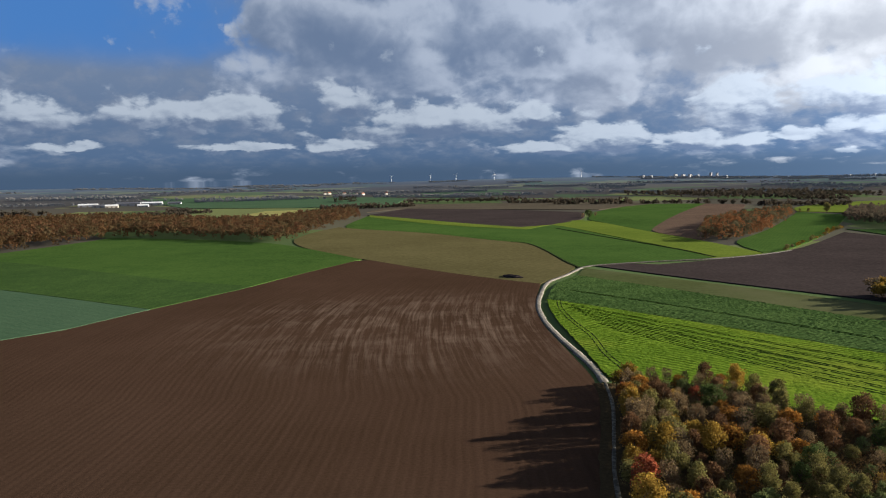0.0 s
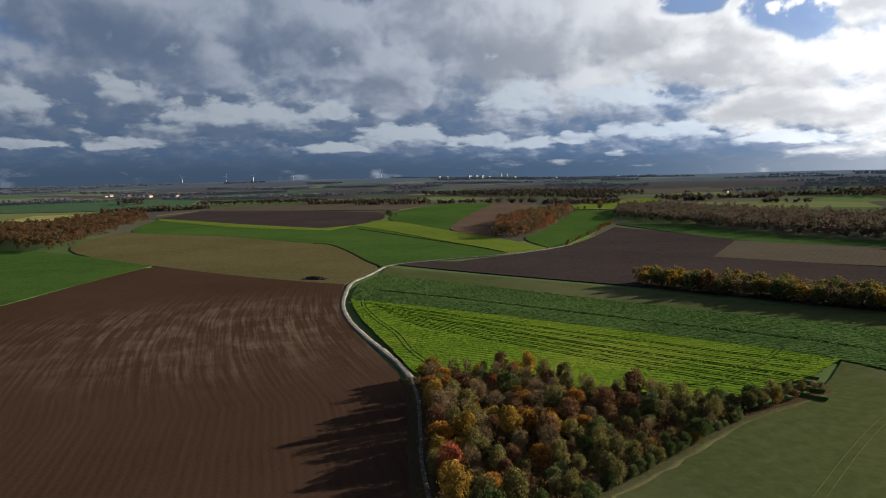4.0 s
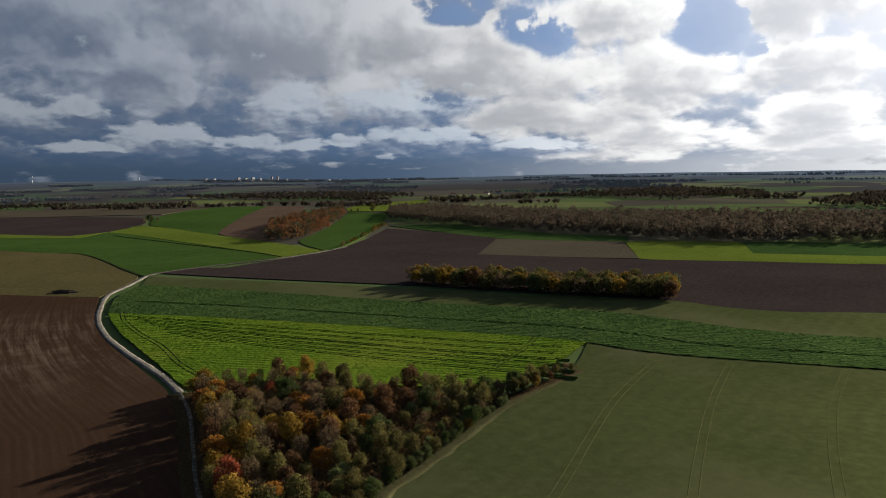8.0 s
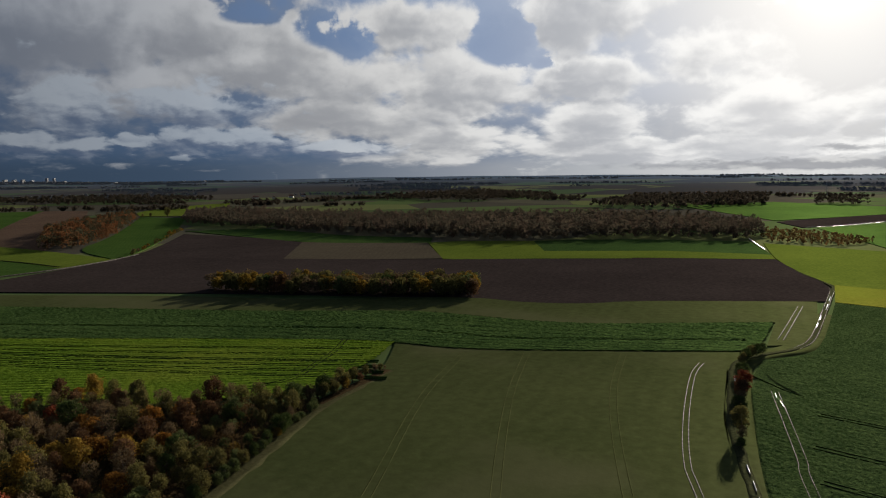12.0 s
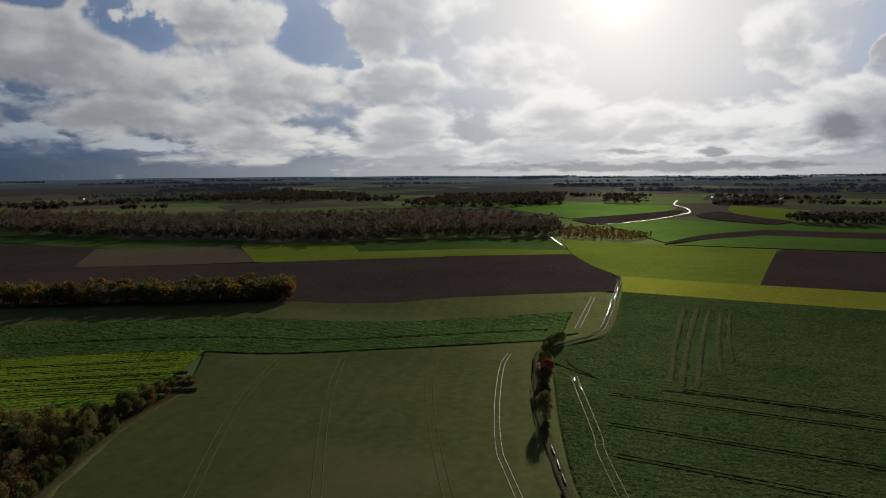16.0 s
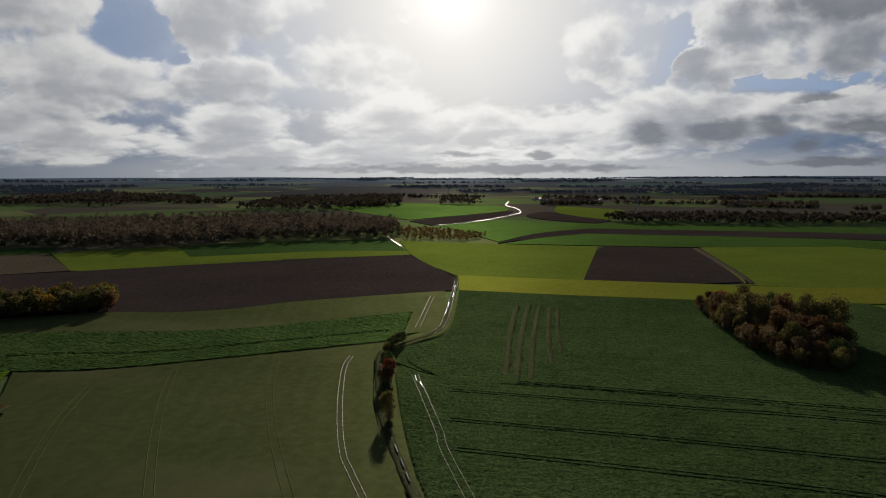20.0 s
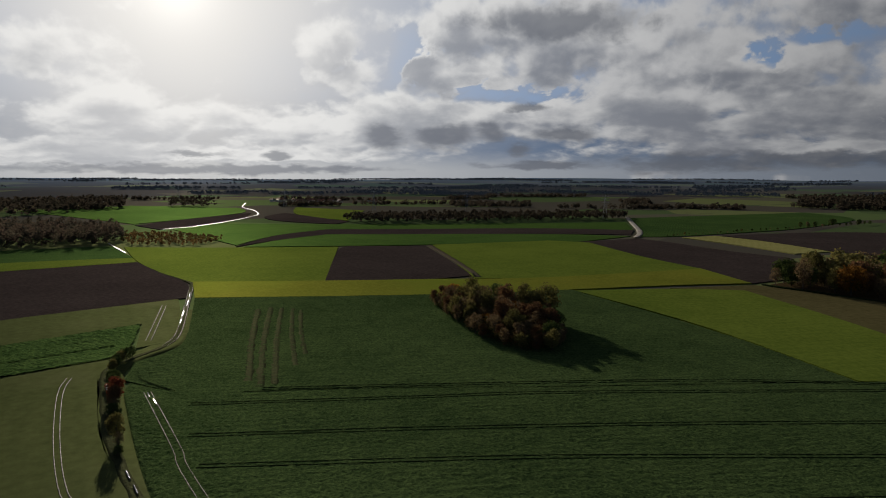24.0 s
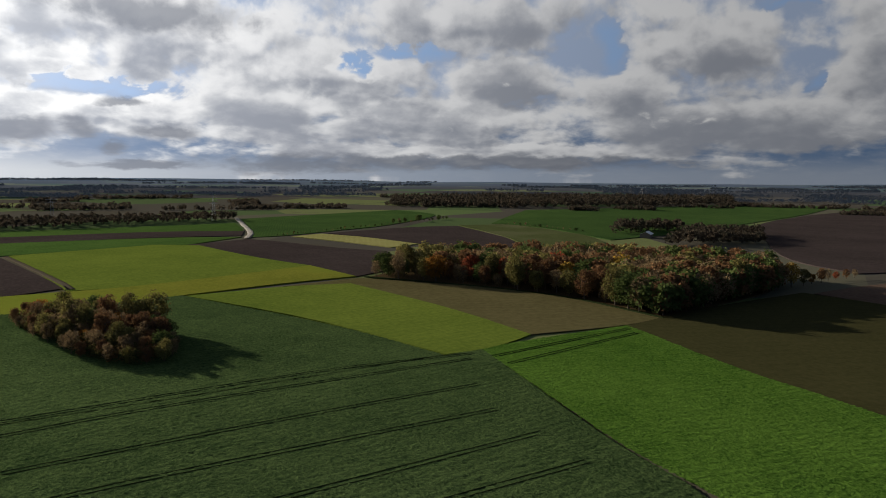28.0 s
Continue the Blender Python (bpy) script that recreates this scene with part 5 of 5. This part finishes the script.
def far_wood(label, pts, gap, h, mat, count=80, size=1.7, seed=1, category="woodland"):
    rng = np.random.default_rng(seed)
    kinds = [leaf_cloud(rng, h, h * 0.44, count, size, 8, 0.1) for _ in range(4)]
    out = []
    for x, y in scatter(pts, gap, seed):
        r = math.hypot(x, y)
        c = kinds[rng.integers(4)]
        if inside(pts, np.array([x - 16 * x / r]), np.array([y - 16 * y / r]))[0]:
            # only the tops of the trees inside the wood can be seen
            c = c.reshape(-1, 4, 3)
            c = c[c[:, :, 2].mean(1) > h * 0.4].reshape(-1, 3)
        c = c * (rng.uniform(0.75, 1.2), rng.uniform(0.75, 1.2), rng.uniform(0.72, 1.15))
        a = rng.uniform(0, 6.28)
        out.append(np.stack([c[:, 0] * math.cos(a) - c[:, 1] * math.sin(a) + x, c[:, 0] * math.sin(a) + c[:, 1] * math.cos(a) + y, c[:, 2] + float(height(x, y)) - 0.5], 1))
    ob = new("woodland", quad_mesh("woodland", np.concatenate(out), MIXED[mat]))
    return tagged(ob, label, category, kind="stuff")


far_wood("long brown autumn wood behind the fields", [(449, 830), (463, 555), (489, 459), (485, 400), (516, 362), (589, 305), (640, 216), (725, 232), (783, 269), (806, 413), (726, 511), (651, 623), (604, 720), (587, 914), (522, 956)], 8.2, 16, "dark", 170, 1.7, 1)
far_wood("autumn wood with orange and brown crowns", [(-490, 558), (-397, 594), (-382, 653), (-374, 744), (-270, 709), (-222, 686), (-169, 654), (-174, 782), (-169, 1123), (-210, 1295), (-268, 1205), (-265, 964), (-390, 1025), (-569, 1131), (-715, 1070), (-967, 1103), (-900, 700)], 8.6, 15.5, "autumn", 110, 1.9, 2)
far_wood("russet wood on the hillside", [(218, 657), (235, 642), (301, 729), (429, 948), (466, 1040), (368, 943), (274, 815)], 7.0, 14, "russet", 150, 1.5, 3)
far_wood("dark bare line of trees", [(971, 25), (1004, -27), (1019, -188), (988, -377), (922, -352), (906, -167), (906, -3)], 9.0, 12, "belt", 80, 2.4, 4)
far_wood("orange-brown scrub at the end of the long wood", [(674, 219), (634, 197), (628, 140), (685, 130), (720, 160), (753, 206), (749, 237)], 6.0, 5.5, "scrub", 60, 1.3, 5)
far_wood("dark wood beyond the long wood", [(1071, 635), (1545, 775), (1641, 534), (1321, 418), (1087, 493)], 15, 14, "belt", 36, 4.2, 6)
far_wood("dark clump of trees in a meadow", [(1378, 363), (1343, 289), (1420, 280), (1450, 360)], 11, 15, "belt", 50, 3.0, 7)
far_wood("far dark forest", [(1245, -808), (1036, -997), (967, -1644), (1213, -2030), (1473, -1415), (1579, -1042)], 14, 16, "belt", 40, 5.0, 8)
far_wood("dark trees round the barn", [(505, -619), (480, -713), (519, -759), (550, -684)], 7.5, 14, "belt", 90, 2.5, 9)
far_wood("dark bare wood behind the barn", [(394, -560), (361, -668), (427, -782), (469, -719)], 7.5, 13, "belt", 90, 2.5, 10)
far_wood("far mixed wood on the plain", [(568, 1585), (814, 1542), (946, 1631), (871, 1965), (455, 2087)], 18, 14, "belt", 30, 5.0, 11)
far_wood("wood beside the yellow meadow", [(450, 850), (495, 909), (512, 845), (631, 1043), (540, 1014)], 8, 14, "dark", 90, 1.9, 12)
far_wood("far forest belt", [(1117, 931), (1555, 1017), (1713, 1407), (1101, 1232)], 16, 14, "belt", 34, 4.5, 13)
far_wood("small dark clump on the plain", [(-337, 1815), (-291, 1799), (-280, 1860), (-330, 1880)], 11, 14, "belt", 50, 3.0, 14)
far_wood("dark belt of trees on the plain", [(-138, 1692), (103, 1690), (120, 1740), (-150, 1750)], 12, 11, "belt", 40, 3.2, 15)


def scattered_belts(label, seed, count, near, far, turn, mat):
    """Hedgerow belts and small woods strewn over the distance, most of them lying across the view."""
    rng = np.random.default_rng(seed)
    kinds = [leaf_cloud(rng, 10, 6, 14, 5.0, 6, 0.1) for _ in range(4)]
    out = []
    for _ in range(count):
        a, r = radians(rng.uniform(*turn)), near * (far / near) ** rng.random()
        wide, deep = rng.uniform(60, 340) * r / 2000, rng.uniform(12, 60)
        for _ in range(int(wide * deep / 120) + 8):
            u, v = rng.uniform(-wide / 2, wide / 2), rng.uniform(-deep / 2, deep / 2)
            x = math.sin(a) * (r + v) + math.cos(a) * u
            y = math.cos(a) * (r + v) - math.sin(a) * u
            c = kinds[rng.integers(4)] * rng.uniform(0.6, 1.2)
            out.append(c + (x, y, float(height(x, y)) - 1))
    ob = new("woodland", quad_mesh("woodland", np.concatenate(out), MIXED[mat]))
    return tagged(ob, label, "woodland", kind="stuff")


def hazed_leaves(N, pos, shader):
    # faint blue emission and muted tones stand in for haze before the woods
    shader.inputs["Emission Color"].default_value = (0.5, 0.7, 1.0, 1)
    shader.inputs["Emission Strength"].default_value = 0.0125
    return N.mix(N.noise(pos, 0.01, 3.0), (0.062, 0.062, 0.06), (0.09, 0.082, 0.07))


MIXED["distant"] = material("hazed_woodland", hazed_leaves, 1.0, 0.0)
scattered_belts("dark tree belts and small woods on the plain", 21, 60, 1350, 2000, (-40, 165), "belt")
scattered_belts("distant woods and belts with a painted blue haze glow", 22, 190, 2050, 4600, (-45, 170), "distant")


# ---- far buildings, masts and turbines ----
def plain(name, colour, rough=0.7, spot=0.12):
    def build(N, pos, shader):
        return N.mix(N.math("MULTIPLY", N.noise(pos, 0.4, 4.0), 1.0), tuple(c * (1 - spot) for c in colour), tuple(min(1, c * (1 + spot)) for c in colour))

    return material(name, build, rough, 0.3)


M["render_white"] = plain("white_render", (0.30, 0.30, 0.30))
M["render_cream"] = plain("cream_render", (0.55, 0.50, 0.42))
M["sheet_roof"] = plain("pale_sheet_roof", (0.62, 0.62, 0.60), 0.45)
M["slate"] = plain("slate_roof", (0.10, 0.10, 0.11), 0.5)
M["tile_roof"] = plain("clay_tile_roof", (0.22, 0.10, 0.06))
M["dark_pane"] = plain("dark_window_glass", (0.03, 0.035, 0.04), 0.15)
M["steel"] = plain("galvanised_steel", (0.30, 0.31, 0.32), 0.5)
M["turbine_white"] = plain("turbine_paint", (0.75, 0.75, 0.75), 0.4)
M["timber"] = plain("weathered_timber", (0.16, 0.13, 0.10))


def part(name, bm, mat, parent, label=""):
    me = bpy.data.meshes.new(name)
    bm.to_mesh(me)
    bm.free()
    me.materials.append(M[mat])
    ob = new(name, me)
    ob.parent = parent
    return tagged(ob, label) if label else ob


def block(x0, y0, z0, x1, y1, z1, soft=0.0):
    bm = bmesh.new()
    bmesh.ops.create_cube(bm, size=1)
    for v in bm.verts:
        v.co = Vector(((x0 + x1) / 2 + v.co.x * (x1 - x0), (y0 + y1) / 2 + v.co.y * (y1 - y0), (z0 + z1) / 2 + v.co.z * (z1 - z0)))
    if soft:
        bmesh.ops.bevel(bm, geom=bm.edges[:], offset=soft, segments=1, affect="EDGES")
    return bm


def gable(w, d, z, rise, over=0.4):
    """A pitched roof with thickness, ridge along x."""
    bm = bmesh.new()
    ring = [(-d / 2 - over, z - 0.15), (0, z + rise), (d / 2 + over, z - 0.15), (d / 2 + over, z + 0.1), (0, z + rise + 0.28), (-d / 2 - over, z + 0.1)]
    ends = [[bm.verts.new((x, y, h)) for y, h in ring] for x in (-w / 2 - over, w / 2 + over)]
    bm.faces.new(ends[0]), bm.faces.new(ends[1][::-1])
    for k in range(6):
        bm.faces.new((ends[0][k], ends[1][k], ends[1][(k + 1) % 6], ends[0][(k + 1) % 6]))
    bmesh.ops.recalc_face_normals(bm, faces=bm.faces)
    return bm


def stand(name, label, category, x, y, turn, group=""):
    ob = tagged(new(name), label, category, group)
    ob.matrix_basis = pose(x, y, float(height(x, y)) - 0.3, 0, 0, turn)
    return ob


def barn(label, x, y, turn, w, d, h, rise, roof, wall, doors=2, group="farm buildings", name="barn"):
    ob = stand(name, label, "farm building", x, y, turn, group)
    bm = block(-w / 2, -d / 2, 0, w / 2, d / 2, h)
    part("wall", bm, wall, ob)
    for sx in (-w / 2 + 0.05, w / 2 - 0.05):
        bm = bmesh.new()
        t = [bm.verts.new((sx + e, yy, zz)) for e in (-0.12, 0.12) for yy, zz in ((-d / 2, h - 0.1), (d / 2, h - 0.1), (0, h + rise - 0.1))]
        bm.faces.new(t[:3]), bm.faces.new(t[3:][::-1])
        for a, b in ((0, 1), (1, 2), (2, 0)):
            bm.faces.new((t[a], t[b], t[b + 3], t[a + 3]))
        bmesh.ops.recalc_face_normals(bm, faces=bm.faces)
        part("gable_wall", bm, wall, ob)
    part("roof", gable(w, d, h, rise), roof, ob)
    for k in range(doors):
        u = -w / 2 + w * (k + 0.5) / doors
        part("door", block(u - 1.8, -d / 2 - 0.12, 0, u + 1.8, -d / 2 + 0.02, min(3.6, h * 0.8)), "timber", ob, "dark sliding door")
    return ob


for x, y, turn, w, d, h, roof, wall in [(-968, 1800, 18, 46, 16, 5, "sheet_roof", "render_white"), (-915, 1765, 10, 40, 14, 4.5, "slate", "render_white"), (-880, 1748, 22, 30, 12, 5, "sheet_roof", "render_cream"),
                                        (-900, 1880, 12, 60, 18, 6, "slate", "render_white"), (-845, 1900, 12, 52, 18, 6, "sheet_roof", "render_white"), (-790, 1915, 8, 34, 14, 5, "slate", "render_white"), (-820, 1790, 14, 26, 12, 4, "sheet_roof", "render_white")]:
    barn("long pale farm building with low roof among far trees", x, y, turn, w, d, h, 3.2, roof, wall, 3)
barn("low barn with pale sheet roof among dark trees", 462, -620, -62, 19, 11, 3.6, 2.6, "sheet_roof", "timber", 2, "")


def house(x, y, turn, roof="tile_roof"):
    ob = stand("house", "small far village house with pitched roof", "house", x, y, turn, "village houses")
    part("wall", block(-6, -4.2, 0, 6, 4.2, 4.6), "render_cream", ob)
    part("roof", gable(12, 8.4, 4.6, 3.4), roof, ob)
    part("chimney", block(3.2, -0.5, 6.4, 4.2, 0.5, 9.2), "tile_roof", ob)
    for u in (-3.6, 0, 3.6):
        part("window", block(u - 0.6, -4.3, 1.2, u + 0.6, -4.1, 2.8), "dark_pane", ob)
    return ob


spots = random.Random(12)
first = house(1624, 112, 70)
for cx, cy, n, sx, sy in [(1615, 60, 10, 30, 90), (1640, 190, 5, 30, 40), (1180, 1560, 6, 160, 40), (620, -2050, 8, 90, 60), (420, -2250, 6, 80, 60), (-420, 2500, 7, 160, 60), (1720, 640, 4, 40, 120)]:
    for k in range(n):
        x, y = cx + spots.uniform(-sx, sx), cy + spots.uniform(-sy, sy)
        copy_thing(first, pose(x, y, float(height(x, y)) - 0.3, 0, 0, spots.uniform(0, 180)))


def tower_block(x, y, turn, w, d, storeys):
    ob = stand("apartment_block", "white apartment block of the far city", "building", x, y, turn, "city blocks")
    h = storeys * 3.0
    part("wall", block(-w / 2, -d / 2, 0, w / 2, d / 2, h), "render_white", ob)
    part("roof", block(-w / 2 - 0.3, -d / 2 - 0.3, h, w / 2 + 0.3, d / 2 + 0.3, h + 0.8), "steel", ob)
    for s in range(storeys):
        part("window_band", block(-w / 2 + 1, -d / 2 - 0.1, s * 3 + 1, w / 2 - 1, -d / 2 + 0.05, s * 3 + 2.3), "dark_pane", ob)
    return ob


for az_, w, n in [(13.9, 22, 4), (14.5, 18, 4), (16.3, 24, 6), (16.85, 26, 6), (17.35, 24, 6), (17.9, 20, 5), (18.8, 10, 9), (19.25, 10, 9), (19.9, 20, 4), (21.4, 18, 3), (23.2, 24, 3), (24.1, 16, 3), (27.9, 18, 3), (29.4, 16, 3)]:
    r = 4350 + 90 * math.sin(az_ * 5)
    tower_block(r * math.sin(radians(az_)), r * math.cos(radians(az_)), 40, w, 11, n)


def turbine(x, y, turn, h=36):
    ob = stand("wind_turbine", "white three-bladed wind turbine on the horizon", "wind turbine", x, y, 0, "wind turbines")
    verts, faces = [], []
    tube(verts, faces, (0, 0, 0), (0, 0, h), 1.3, 0.8, 10)
    mesh_object("tower", verts, faces, M["turbine_white"], ob, True)
    part("nacelle", block(-1.4, -4, h - 1.3, 1.4, 2.6, h + 1.5, 0.4), "turbine_white", ob)
    for k in range(3):
        a = radians(turn + 120 * k)
        c, s = math.cos(a), math.sin(a)
        bm = bmesh.new()
        rows = [(1.2, 0.8), (4, 1.1), (11, 0.8), (18, 0.25)]
        vs = [[bm.verts.new((c * r - s * e, -4.3 + f, h + s * r + c * e)) for e, f in ((-w, 0), (0, 0.25), (w, 0), (0, -0.25))] for r, w in rows]
        for p, q in zip(vs, vs[1:]):
            for m in range(4):
                bm.faces.new((p[m], p[(m + 1) % 4], q[(m + 1) % 4], q[m]))
        bm.faces.new(vs[0]), bm.faces.new(vs[-1][::-1])
        bmesh.ops.recalc_face_normals(bm, faces=bm.faces)
        part("blade", bm, "turbine_white", ob)
    return ob


for x, y, turn in [(-335, 3250, 20), (-150, 3150, 75), (-38, 3110, 50), (130, 3160, 95), (520, 3200, 10)]:
    turbine(x * 1.42, y * 1.42, turn)


def pylon(x, y, turn, h=34):
    """A lattice mast with three pairs of arms."""
    ob = stand("pylon", "grey lattice electricity pylon in far fields", "pylon", x, y, turn, "pylons")
    verts, faces = [], []
    for sx, sy in ((-1, -1), (1, -1), (1, 1), (-1, 1)):
        tube(verts, faces, (sx * 2.6, sy * 2.6, 0), (sx * 0.45, sy * 0.45, h), 0.18, 0.12, 4)
    levels = [k * h / 9 for k in range(10)]
    wide = lambda z: 2.6 - 2.15 * z / h
    for lo_, hi_ in zip(levels, levels[1:]):
        for sx, sy, tx, ty in ((-1, -1, 1, -1), (1, -1, 1, 1), (1, 1, -1, 1), (-1, 1, -1, -1)):
            tube(verts, faces, (sx * wide(lo_), sy * wide(lo_), lo_), (tx * wide(hi_), ty * wide(hi_), hi_), 0.08, 0.08, 4)
    mesh_object("lattice", verts, faces, M["steel"], ob)
    for z, r in ((h * 0.68, 5.5), (h * 0.81, 7.0), (h * 0.93, 5.0)):
        verts, faces = [], []
        for s in (-1, 1):
            tube(verts, faces, (0, 0, z), (s * r, 0, z), 0.2, 0.1, 4)
            tube(verts, faces, (0, 0, z + 1.6), (s * r, 0, z), 0.1, 0.08, 4)
        mesh_object("cross_arm", verts, faces, M["steel"], ob)
    return ob


first = pylon(1374, 145, 80)
for x, y in [(1055, -156), (1200, -20), (1700, 420), (940, -330)]:
    copy_thing(first, pose(x, y, float(height(x, y)) - 0.3, 0, 0, 80))
mast = stand("radio_mast", "dark water tower mast above the far forest", "mast", 1240, -1640, 0)
verts, faces = [], []
tube(verts, faces, (0, 0, 0), (0, 0, 30), 1.5, 1.2, 10)
mesh_object("shaft", verts, faces, M["slate"], mast, True)
verts, faces = [], []
for a, b, ra, rb in ((26, 29, 1.4, 3.6), (29, 32, 3.6, 3.6), (32, 33.5, 3.6, 0.9)):
    tube(verts, faces, (0, 0, a), (0, 0, b), ra, rb, 12)
mesh_object("tank", verts, faces, M["slate"], mast, True)
# earth heap at the field corner
bm = bmesh.new()
bmesh.ops.create_icosphere(bm, subdivisions=3, radius=1)
for v in bm.verts:
    k = 1 + 0.35 * noise.noise(v.co * 2.3)
    v.co = Vector((v.co.x * 7 * k, v.co.y * 3 * k, max(v.co.z, -0.2) * 1.5 * k))
me = bpy.data.meshes.new("earth_heap")
bm.to_mesh(me)
bm.free()
me.materials.append(M["soil_dark"])
heap = tagged(new("earth_heap", me), "low dark heap of earth at the plough's edge", "earth heap")
heap.matrix_basis = pose(28, 421, float(height(28, 421)) + 0.1, 0, 0, -40)
